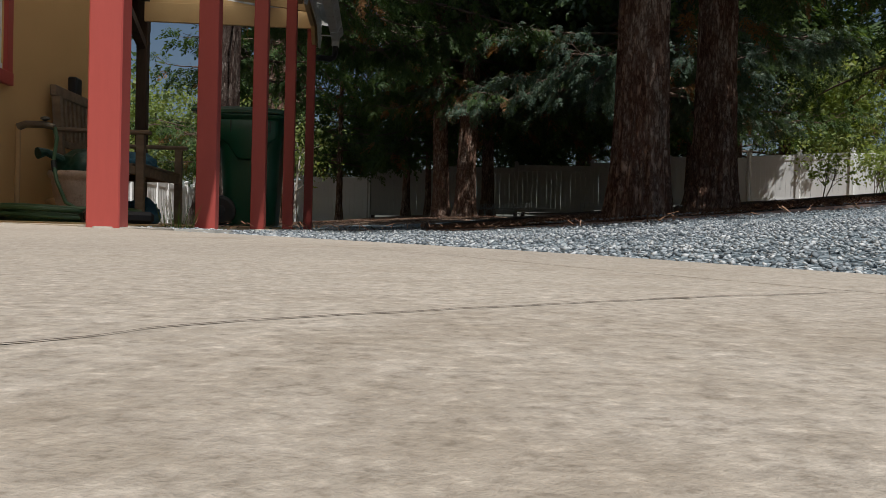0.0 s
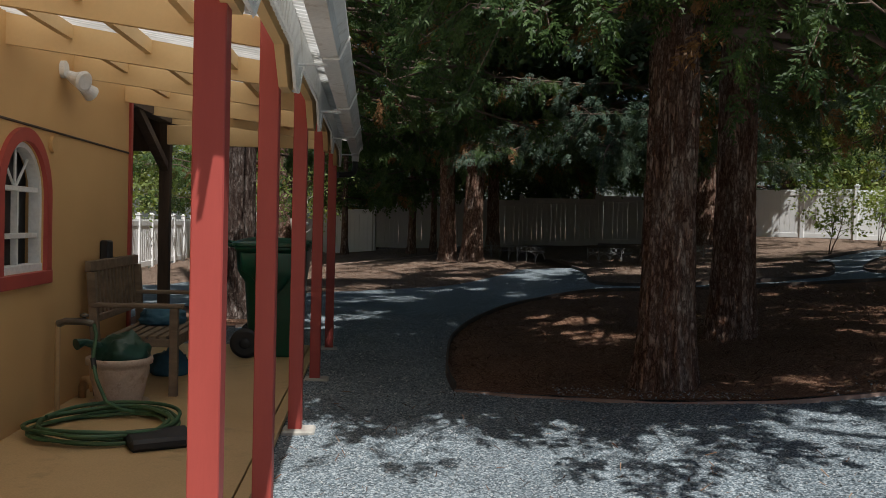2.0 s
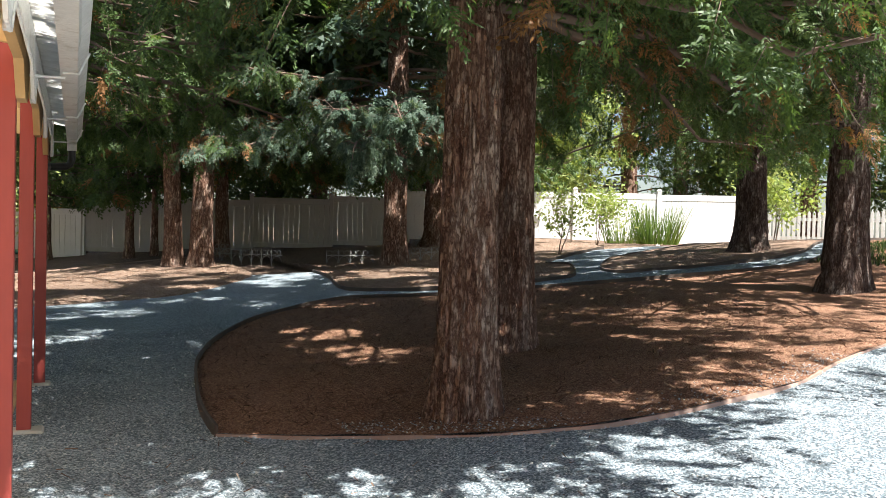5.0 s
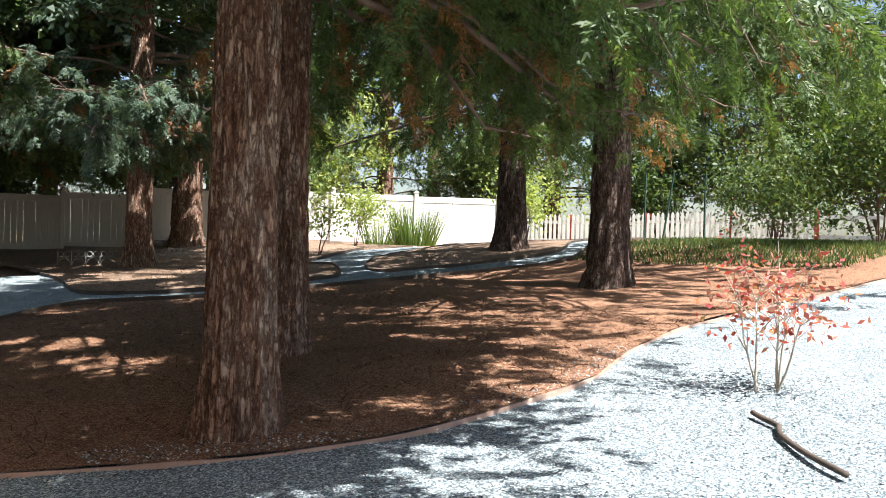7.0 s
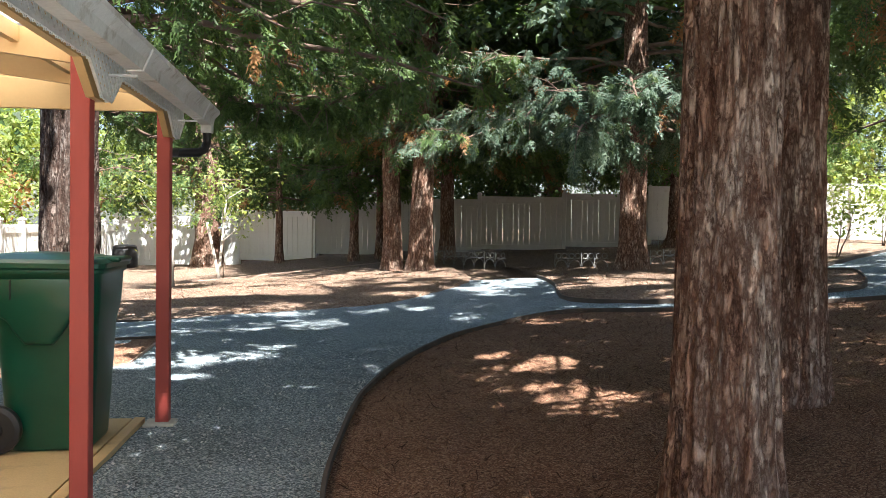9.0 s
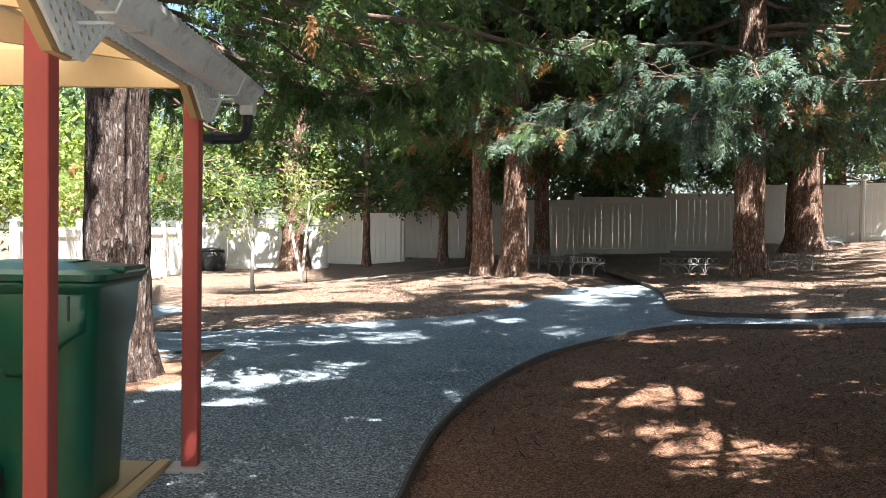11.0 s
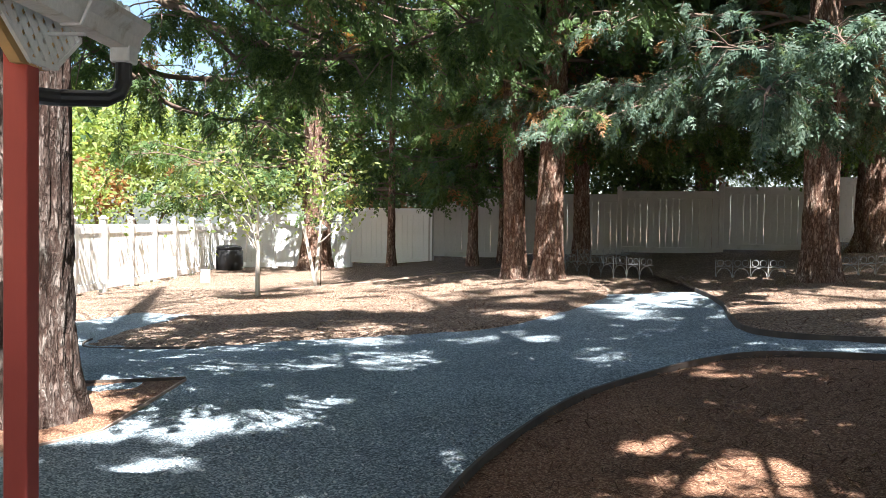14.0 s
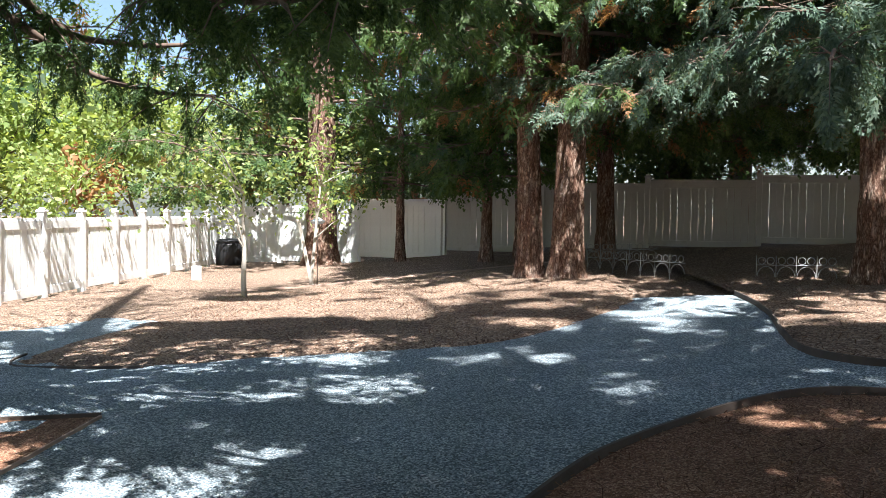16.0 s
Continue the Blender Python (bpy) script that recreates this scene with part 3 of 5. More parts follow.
for y, dx in zip(POSTS, SET):
    porch_part("post", block((PX + dx - 0.044, y - 0.044, 0.11), (PX + dx + 0.044, y + 0.044, 2.40), 0.004), RED, "square red-painted post")
    if y > 2:
        porch_part("footing", block((PX - 0.08, y - 0.11, 0.0), (PX + 0.13, y + 0.08, 0.122), 0.012), PAD, "rough pale concrete footing")


def broken_pad(outline, z, seed):
    """A thin piece of broken concrete with a ragged rim."""
    bm = bmesh.new()
    rim = []
    for a, b in zip(outline, outline[1:] + outline[:1]):
        for k in range(6):
            p = Vector((*a, 0)).lerp(Vector((*b, 0)), k / 6)
            rim.append(p + Vector((0.012 * noise.noise(p * 30 + Vector((seed, 0, 0))), 0.012 * noise.noise(p * 30 + Vector((0, seed, 9))), 0)))
    hi = [bm.verts.new((p.x, p.y, z + 0.003 * noise.noise(p * 20))) for p in rim]
    lo = [bm.verts.new((p.x * 1.0, p.y, z - 0.07)) for p in rim]
    top = bm.faces.new(hi)
    for k in range(len(hi)):
        bm.faces.new((hi[k], lo[k], lo[(k + 1) % len(hi)], hi[(k + 1) % len(hi)]))
    bmesh.ops.recalc_face_normals(bm, faces=bm.faces)
    return bm


porch_part("footing", broken_pad([(-0.76, 1.62), (-0.74, 1.86), (-0.63, 1.88), (-0.53, 1.85), (-0.55, 1.70), (-0.60, 1.57), (-0.68, 1.52)], 0.131, 1), PAD, "broken pale concrete footing")
porch_part("footing", broken_pad([(-0.62, 1.53), (-0.585, 1.555), (-0.42, 1.56), (-0.32, 1.51), (-0.35, 1.42), (-0.44, 1.36), (-0.53, 1.45)], 0.130, 2), PAD, "broken pale concrete footing")


def roof_z(x):
    """Underside of the corrugated sheets, falling from the wall to the gutter."""
    return 2.63 + (2.32 - 2.63) * (x - HX) / (-0.30 - HX)


RY0, RY1 = 1.12, 8.80
for y in [1.20, 2.05, 3.17, 4.40, 5.55, 6.83, 7.75, 8.52]:
    out = [(HX, roof_z(HX)), (-0.64, roof_z(-0.64)), (-0.64, roof_z(-0.64) - 0.13), (HX, roof_z(HX) - 0.18)]
    porch_part("rafter", prism(bmesh.new(), out, "y", y - 0.019, y + 0.019), TAN, "tan-painted rafter")
for x in (-1.05, -1.55, -2.0):
    for a, b in ((1.23, 2.03), (2.08, 3.15), (3.2, 4.38), (4.43, 5.53), (5.58, 6.81), (6.86, 7.73)):
        z = roof_z(x)
        porch_part("purlin", block((x - 0.019, a, z - 0.085), (x + 0.019, b, z - 0.004)), TAN)
BX = PX + 0.066
drop = []
for i, y in enumerate(POSTS):
    drop += [(y - 0.30, 2.20), (y - 0.09, 2.055), (y + 0.09, 2.055), (y + 0.30, 2.20)]
outline = [(RY0, 2.20)] + [p for p in drop if RY0 < p[0] < RY1] + [(RY1 - 0.07, 2.20), (RY1 - 0.07, 2.40), (RY0, 2.40)]
porch_part("beam", prism(bmesh.new(), outline, "x", BX - 0.02, BX + 0.02), TAN, "tan fascia board dropping at each post")
porch_part("end_beam", block((HX, 8.36, 2.22), (PX + 0.04, 8.40, 2.42), 0.003), TAN, "tan end beam")

# lattice: crossing white slats on the outside of the beam
bm = bmesh.new()
lat = inside_of(outline)


def slat(a, b, x0, x1, w):
    d = (b - a).normalized()
    s = Vector((0, -d.z, d.y)) * w
    vs = [bm.verts.new(Vector((x, 0, 0)) + q) for x in (x0, x1) for q in (a - s, a + s, b + s, b - s)]
    for f in ((3, 2, 1, 0), (4, 5, 6, 7), (0, 1, 5, 4), (1, 2, 6, 5), (2, 3, 7, 6), (3, 0, 4, 7)):
        bm.faces.new([vs[k] for k in f])


yy = RY0 - 0.3
while yy < RY1 + 0.3:
    for lean in (1, -1):
        run = None
        for k in range(0, 38):
            y, z = yy + lean * 0.01 * k, 2.04 + 0.01 * k
            ok = lat(y, z)
            if ok and run is None:
                run = (y, z)
            if run is not None and (not ok or k == 37):
                p, q = Vector((0, *run)), Vector((0, y, z))
                if (q - p).length > 0.03:
                    slat(p, q, BX + (0.046 if lean > 0 else 0.0502), BX + (0.050 if lean > 0 else 0.0542), 0.0145)
                run = None
    yy += 0.07
bmesh.ops.recalc_face_normals(bm, faces=bm.faces)
porch_part("lattice", bm, WHITE, "white diamond lattice strip")
low_line = [p for p in outline if p[1] < 2.3]
for a, b in zip(low_line, low_line[1:]):
    porch_part("lattice_trim", prism(bmesh.new(), [a, b, (b[0], b[1] + 0.02), (a[0], a[1] + 0.02)], "x", BX + 0.044, BX + 0.058), WHITE)
porch_part("lattice_cap", block((BX + 0.02, RY0, 2.385), (BX + 0.060, RY1 - 0.07, 2.41)), WHITE)


def sheet_material():
    """Corrugated translucent roofing, dusty."""
    m, nt, b = shader("translucent_sheet")
    out = nt.nodes["Material Output"]
    v = where(nt, (1, 1, 1))
    c = ramp(nt, grain(nt, v, 4.0, 5.0), [(0.35, (0.62, 0.60, 0.56)), (0.65, (0.86, 0.85, 0.82))])
    nt.links.new(c, b.inputs["Base Color"])
    b.inputs["Roughness"].default_value = 0.4
    tr = nt.nodes.new("ShaderNodeBsdfTranslucent")
    nt.links.new(c, tr.inputs["Color"])
    mx = nt.nodes.new("ShaderNodeMixShader")
    mx.inputs[0].default_value = 0.7
    nt.links.new(b.outputs[0], mx.inputs[1])
    nt.links.new(tr.outputs[0], mx.inputs[2])
    nt.links.new(mx.outputs[0], out.inputs["Surface"])
    return m


SHEET = sheet_material()
y = RY0
while y < RY1 - 0.05:
    y2 = min(y + 0.66, RY1)
    bm = bmesh.new()
    cols = []
    n = max(4, int((y2 - y + 0.02) / 0.011))
    for k in range(n + 1):
        u = y + (y2 - y + 0.02) * k / n
        w = 0.009 * math.cos(2 * math.pi * u / 0.066)
        cols.append([bm.verts.new((x, u, roof_z(x) + 0.012 + w)) for x in (HX, -1.3, -0.40)])
    for a, b in zip(cols, cols[1:]):
        for k in range(2):
            bm.faces.new((a[k], a[k + 1], b[k + 1], b[k]))
    porch_part("roof_sheet", bm, SHEET, "translucent corrugated roofing sheet")
    y = y2

# gutter in a K form, hangers, outlet and black downpipe
GX, GZ = -0.46, 2.30
section = [(GX, GZ), (GX, GZ - 0.115), (GX + 0.075, GZ - 0.115), (GX + 0.085, GZ - 0.06), (GX + 0.12, GZ - 0.025), (GX + 0.12, GZ), (GX + 0.105, GZ), (GX + 0.105, GZ - 0.02), (GX + 0.075, GZ - 0.055), (GX + 0.067, GZ - 0.107), (GX + 0.008, GZ - 0.107), (GX + 0.008, GZ)]
gut = porch_part("gutter", prism(bmesh.new(), section, "y", RY0, RY1 + 0.05), GUTTER, "weathered white metal gutter")
porch_part("end_cap", prism(bmesh.new(), [section[k] for k in (0, 1, 2, 3, 4, 5)], "y", RY1 + 0.05, RY1 + 0.056), GUTTER, "", gut)
porch_part("end_cap", prism(bmesh.new(), [section[k] for k in (0, 1, 2, 3, 4, 5)], "y", RY0 - 0.006, RY0), GUTTER, "", gut)
for y in POSTS:
    bm = block((BX + 0.03, y + 0.03, GZ - 0.125), (GX + 0.02, y + 0.055, GZ - 0.115))
    box(bm, (BX + 0.034, y + 0.03, GZ - 0.25), (BX + 0.046, y + 0.055, GZ - 0.118))
    porch_part("gutter_hanger", bm, WHITE, "white metal hanger")
    porch_part("gutter_strap", tube(bmesh.new(), [(GX + 0.01, y - 0.12, GZ - 0.12), (GX + 0.08, y - 0.12, GZ - 0.12), (GX + 0.124, y - 0.12, GZ - 0.02)], 0.006, 6), WHITE)
porch_part("outlet", block((GX + 0.0, RY1 - 0.06, GZ - 0.17), (GX + 0.08, RY1 + 0.03, GZ - 0.10), 0.006), WHITE, "white gutter outlet")
path = [(GX + 0.04, RY1 - 0.015, GZ - 0.16), (GX + 0.04, RY1 - 0.015, GZ - 0.24), (GX + 0.025, RY1 - 0.03, GZ - 0.29), (GX - 0.01, RY1 - 0.06, GZ - 0.315), (GX - 0.15, RY1 - 0.18, GZ - 0.33), (PX + 0.05, 8.475, GZ - 0.34)]
porch_part("downpipe", tube(bmesh.new(), path, 0.032, 14), BLACK, "black plastic pipe elbow", )

# rear porch seen past the wall's corner
rear = tagged(empty("rear_porch", pose(-2.4, 8.5, 0.12)), "dark timber rear porch with a braced post", "porch")
sub("post", block((-2.46, 8.46, 0.12), (-2.35, 8.57, 2.45), 0.004), DARKWOOD, rear)
sub("beam", block((-2.47, 7.02, 2.45), (-2.34, 9.4, 2.62), 0.004), DARKWOOD, rear)
sub("brace", tube(bmesh.new(), [(-2.405, 7.3, 2.48), (-2.405, 8.5, 1.98)], 0.06, 4), DARKWOOD, rear)
sub("gable_panel", block((-4.6, 8.58, 2.16), (-2.36, 8.63, 2.62), 0.003), DARKWOOD, rear, "dark boarded gable")
sub("ceiling", block((-6.5, 7.02, 2.625), (-2.36, 9.4, 2.68)), DARKWOOD, rear)
sub("post", block((-5.2, 9.0, 0.12), (-5.08, 9.12, 2.62), 0.004), DARKWOOD, rear)

# ---- fences ----
def fence_run(name, a, b, tall, bay, label, board=0.145, gap=0.006, cap=True, material=None):
    """A board fence from a to b: posts with caps, two rails and boards, each bay stepping with the ground."""
    a, b = Vector(a), Vector(b)
    run = b - a
    n = max(1, round(run.length / bay))
    thing = tagged(empty(name, Matrix.Translation((a.x, a.y, height(a.x, a.y)))), label, "fence")
    turn = math.atan2(run.y, run.x)
    w = run.length / n
    me = {}

    def put(kind, make, u, z):
        key = (kind,)
        if key not in me:
            me[key] = mesh_of(make())
            me[key].materials.append(material or VINYL)
        ob = new(kind, me[key])
        ob.parent = thing
        ob.matrix_basis = pose(0, 0, 0, 0, 0, math.degrees(turn)) @ Matrix.Translation((u, 0, z - height(a.x, a.y)))
        return ob

    def post_bm():
        bm = block((-0.06, -0.06, -0.2), (0.06, 0.06, tall + 0.06), 0.006)
        if cap:
            box(bm, (-0.075, -0.075, tall + 0.06), (0.075, 0.075, tall + 0.10), 0.008)
            box(bm, (-0.045, -0.045, tall + 0.10), (0.045, 0.045, tall + 0.135), 0.015)
        return bm

    k = int((w - 0.12) / (board + gap))
    step = (w - 0.12) / k

    def board_bm():
        return block((0, -0.011, 0.05), (step - gap, 0.011, tall - 0.03))
    for i in range(n + 1):
        p = a + run * (i / n)
        put("post", post_bm, w * i, height(p.x, p.y))
        if i < n:
            q = a + run * ((i + 0.5) / n)
            z = height(q.x, q.y)
            put("rail", lambda: block((0.06, -0.025, 0.03), (w - 0.06, 0.025, 0.17), 0.004), w * i, z)
            put("rail", lambda: block((0.06, -0.025, 0.03), (w - 0.06, 0.025, 0.17), 0.004), w * i, z + tall - 0.24)
            for s in range(k):
                put("board", board_bm, w * i + 0.06 + s * step + (0.004 if (s * 7 + i) % 5 == 0 else 0.0), z)
    return thing


fence_run("fence", (-4.8, 30.6), (-0.15, 28.7), 1.58, 2.5, "white vinyl board fence shaded by trees")
# back run: its vinyl is darker than the sunlit runs to carry shade
fence_run("fence", (-0.15, 28.7), (12.0, 26.2), 1.62, 2.45, "beige vinyl board fence, darkened for shade, with light between the boards", gap=0.005, material=SHADED_BEIGE)
fence_run("fence", (12.0, 26.2), (14.2, 24.0), 1.55, 1.55, "sunlit white vinyl board fence")
fence_run("fence", (14.2, 24.0), (18.4, 21.0), 1.55, 2.4, "sunlit white vinyl board fence behind tall grass")
fence_run("fence", (-4.8, 30.6), (-6.2, 30.0), 1.58, 1.5, "sunlit white fence at the corner")
fence_run("fence", (-6.2, 30.0), (-6.2, 18.0), 1.32, 1.35, "sunlit white vinyl fence with capped posts", gap=0.03)

# crown openings: where the sun comes down through the canopy (ground place, extent, how open)
GAPS = [(-1.2, 12.0, 1.5, 2.4, 0.20), (-1.0, 14.3, 2.0, 0.9, 0.32), (-2.2, 18.6, 2.6, 0.9, 0.9), (-6.0, 22.0, 2.2, 5.0, 1.5),
        (4.0, 18.2, 0.7, 0.7, 0.5), (6.6, 17.2, 1.6, 0.7, 0.6), (4.9, 17.2, 2.2, 1.6, 0.34), (0.2, 15.3, 2.2, 1.2, 0.22), (1.8, 21.3, 2.6, 1.3, 0.45), (5.0, 7.8, 1.8, 1.4, 0.04), (6.8, 3.2, 2.4, 1.9, 2.0),
        (15.0, 22.5, 3.0, 2.4, 1.5), (9.0, 13.5, 2.0, 0.8, 0.25), (2.7, 8.0, 2.1, 1.9, 0.20), (2.2, 14.2, 2.2, 2.4, -0.30),
        (0.0, 7.0, 1.2, 2.4, -0.38), (1.0, 4.9, 2.0, 0.6, -0.12), (5.0, 27.0, 6.0, 3.0, -0.4), (4.0, 24.0, 5.0, 1.2, -0.2)]


def in_gap(p, less=0.0):
    """True where a spray would close one of the crown's openings towards the sun."""
    h = p.z - 0.2
    gx, gy = p.x - SUN.x / SUN.z * h, p.y - SUN.y / SUN.z * h
    n = 0.75 * noise.noise(Vector((gx * 1.6, gy * 1.3, 4.2))) + 0.55 * noise.noise(Vector((gx * 5.0, gy * 4.2, 1.7)))
    return n > 0.19 + less - sum(k * math.exp(-((gx - x) / rx) ** 2 - ((gy - y) / ry) ** 2) for x, y, rx, ry, k in GAPS)


# ---- trees ----
def fan(pairs, fingers, length, width, droop, rng, reach=0.52):
    """A flat cedar spray: a bent midrib, side shoots that fan forward, each with short pointed fingers. Returns points and triangles."""
    pts, tris = [], []

    def finger(p, d, l, w):
        s = Vector((-d.y, d.x, rng.uniform(-0.5, 0.5))) * w / 2
        k = len(pts)
        pts.extend([p + s, p + d * l + Vector((0, 0, -0.25 * droop * l)), p - s])
        tris.append((k, k + 1, k + 2))
    for i in range(pairs):
        t = (i + 0.4 + 0.3 * rng.random()) / pairs
        p = Vector((length * t * 0.9, 0, -droop * length * t * t))
        for sgn in (1, -1):
            l = length * (0.50 * (1 - t) ** 0.8 + 0.13) * rng.uniform(0.65, 1.15)
            a = sgn * radians(rng.uniform(34, 58) - 16 * t)
            tilt = rng.uniform(-0.35, 0.15)
            d = Vector((math.cos(a), math.sin(a), tilt))
            for b in range(fingers):
                u = b / fingers
                side = 0.0 if b == fingers - 1 else (0.52 if b % 2 else -0.52) * rng.uniform(0.7, 1.2)
                dd = Vector((math.cos(a + side), math.sin(a + side), tilt - 0.2 * u))
                finger(p + d * l * u * 0.8, dd, l * (reach - 0.3 * reach * u), width * rng.uniform(0.75, 1.2))
    finger(Vector((length * 0.78, 0, -droop * length * 0.6)), Vector((1, 0, -droop)), length * 0.24, width)
    return [tuple(p) for p in pts], tris


rng = random.Random(11)
FINE = fan(6, 5, 0.215, 0.0125, 0.45, rng, 0.38)
MID = fan(5, 3, 0.32, 0.030, 0.45, rng)
COARSE = fan(4, 2, 0.40, 0.066, 0.40, rng)


def spot(p, d, roll, size):
    """The 4 x 4 that sets a spray at p along d."""
    d = d.normalized()
    side = d.cross(Vector((0, 0, 1)))
    side = side.normalized() if side.length > 1e-4 else Vector((1, 0, 0))
    up = side.cross(d)
    c, s = math.cos(roll), math.sin(roll)
    y = side * -c + up * s
    z = d.cross(y)
    m = Matrix.Identity(4)
    for i in range(3):
        m[i][0], m[i][1], m[i][2], m[i][3] = d[i] * size, y[i] * size, z[i] * size, p[i]
    return np.array(m)


def trunk_mesh(r, tall, sides, rows, seed, lean=(0, 0), ridge=0.14):
    """A tapering furrowed trunk with a flared foot."""
    bm = bmesh.new()
    rings = []
    for j in range(rows + 1):
        t = (j / rows) ** 1.35
        z = tall * t
        rad = r * (1 - 0.75 * t) * (1 + 0.65 * math.exp(-z / 0.32))
        ringv = []
        for k in range(sides):
            a = 2 * math.pi * k / sides
            c, s = math.cos(a), math.sin(a)
            w = noise.noise(Vector((c * 6.0, s * 6.0, z * 0.9 + seed))) * 0.6 + noise.noise(Vector((c * 2.6, s * 2.6, z * 0.5 + seed * 2))) * 0.5
            f = abs(noise.noise(Vector((c * 9.5, s * 9.5, z * 1.3 + seed * 3 + 0.6 * noise.noise(Vector((c * 3, s * 3, z * 3)))))))
            flare = 1 + 0.25 * math.exp(-z / 0.22) * noise.noise(Vector((c * 2.2, s * 2.2, seed)))
            q = rad * flare * (1 + ridge * (w * 0.5 + min(f * 2.2, 1) - 0.6))
            ringv.append(bm.verts.new((q * c + lean[0] * z, q * s + lean[1] * z, z - 0.12)))
        rings.append(ringv)
    for a, b in zip(rings, rings[1:]):
        for k in range(sides):
            bm.faces.new((a[k], a[(k + 1) % sides], b[(k + 1) % sides], b[k]))
    return bm


def cedar(x, y, r, tall, low, reach, limbs, kind, label, seed, sides=48, rows=90, foliage=None, dead=0.05, lean=(0, 0), dense=1.0, wide=0, sector=None, bulk=1.0, bark=None, cone=0.66, hang=None, clear=None, full=7, sags=(0.22, 0.42)):
    """A cedar: trunk, limbs that sag and turn up at the tip, clumps of hanging sprays at the ends of their twigs."""
    rng = random.Random(seed)
    foliage = foliage or CEDAR
    hang = low - 0.9 if hang is None else hang
    thick = 20 if kind is FINE else 10 if kind is MID else 8
    z0 = height(x, y)
    base = Vector((x, y, z0))
    tree = tagged(empty("cedar_tree", Matrix.Translation(base)), label, "tree", "cedar trees")
    part("trunk", trunk_mesh(r, tall, sides, rows, seed, lean), bark or BARK, tree, smooth=True)
    wood = bmesh.new()
    live, brown, upper = [], [], []
    for i in range(limbs + wide):
        t = (i + rng.random()) / limbs if i < limbs else rng.uniform(0, 0.29)
        z = low + (tall * 0.96 - low) * t ** 1.45
        a = rng.random() * 2 * math.pi if sector is None or z > 4.6 else rng.uniform(*sector)
        if clear and z < 4.2 and abs(a - clear[0]) < clear[1]:
            a += math.copysign(clear[1] * rng.uniform(1, 2.5), a - clear[0])
        l = reach * (1 - cone * t ** 1.3) * rng.uniform(0.7, 1.12)
        if i >= limbs and kind is FINE:
            l = 3.35 * (1 - 0.12 * (z - low) / 1.9) * rng.uniform(0.85, 1.05)
        if x > -0.3 and z < 3.5 and math.cos(a) < 0:
            l = min(l, (x + 0.05) / -math.cos(a))  # kept clear of the porch
        high = z > (3.9 if kind is FINE else 5.2)
        out = Vector((math.cos(a), math.sin(a), 0))
        rise = rng.uniform(0.0, 0.28)
        sag = rng.uniform(*sags) if z < 5 else rng.uniform(0.22, 0.42)
        start = Vector((lean[0] * z, lean[1] * z, z))
        pts = []
        bend = rng.uniform(-0.25, 0.25)
        cross = Vector((-out.y, out.x, 0))
        for k in range(9):
            u = k / 8
            pts.append(start + out * l * u + cross * bend * l * u * u + Vector((0, 0, l * (rise * u - sag * u * u + 0.14 * u ** 4))) + Vector([rng.uniform(-0.035, 0.035) * l * u for _ in range(3)]))
        for p in pts:
            p.z = max(p.z, hang + 0.35 + 0.25 * rng.random())
        rr = 0.010 + 0.008 * l
        tube(wood, pts, [rr * (1 - 0.85 * k / 8) for k in range(9)], 6, False)
        count = int(l * (3.6 if high else 6.0 * dense))
        for b in range(count):
            u = 0.15 + 0.85 * (b + rng.random()) / count
            k = min(int(u * 8), 7)
            p = pts[k].lerp(pts[k + 1], u * 8 - k)
            sgn = 1 if b % 2 else -1
            way = (pts[k + 1] - pts[k]).normalized()
            tw = (way * rng.uniform(0.3, 0.9) + cross * sgn * rng.uniform(0.5, 1.0) + Vector((0, 0, rng.uniform(-0.15, 0.15)))).normalized()
            tl = l * rng.uniform(0.16, 0.34) * (1.1 - 0.5 * u)
            tip = p + tw * tl + Vector((0, 0, -rng.uniform(0.1, 0.6) * tl))
            if high:
                for q in range(full):
                    pp = p.lerp(tip, rng.uniform(0.1, 1.1)) + Vector((rng.gauss(0, 0.1), rng.gauss(0, 0.1), rng.gauss(0, 0.12)))
                    d = (tw + cross * rng.uniform(-0.8, 0.8) + way * rng.uniform(-0.3, 0.8) + Vector((0, 0, rng.uniform(-0.8, 0.1)))).normalized()
                    size = rng.uniform(0.9, 1.5) * bulk
                    if in_gap(base + pp + d * 0.08 * size) or in_gap(base + pp + d * 0.32 * size):
                        continue
                    upper.append(spot(pp, d, rng.uniform(-0.9, 0.9), size))
                continue
            bow = p + tw * tl * 0.55 + Vector((rng.uniform(-0.06, 0.06), rng.uniform(-0.06, 0.06), 0.05)) * tl
            tube(wood, [p, bow, tip], [0.005, 0.0035, 0.0012], 3, False)
            m = max(3, int(tl * thick * dense))
            gone = rng.random() < dead * (2.2 if u < 0.55 else 0.5)
            for q in range(m):
                v = 1 - 0.75 * rng.random() ** 1.4
                pp = p.lerp(bow, v * 1.8) if v < 0.55 else bow.lerp(tip, (v - 0.55) / 0.45)
                pp = pp + Vector((rng.gauss(0, 0.02), rng.gauss(0, 0.02), rng.gauss(0, 0.02)))
                size = rng.uniform(0.6, 1.05)
                d = tw * rng.uniform(0.3, 1.1) + cross * rng.uniform(-0.7, 0.7) + way * rng.uniform(-0.3, 0.6) + Vector((0, 0, rng.uniform(-1.0, 0.0)))
                if pp.z < hang + 0.2 or in_gap(base + pp + d.normalized() * 0.12, 0.0 if pp.z > 4.4 else 0.42):
                    continue
                (brown if gone else live).append(spot(pp, d, rng.uniform(-1.2, 1.2), size))
    tagged(part("branchwork", wood, TWIG, tree, "grey-brown sagging limbs", True), kind="stuff")
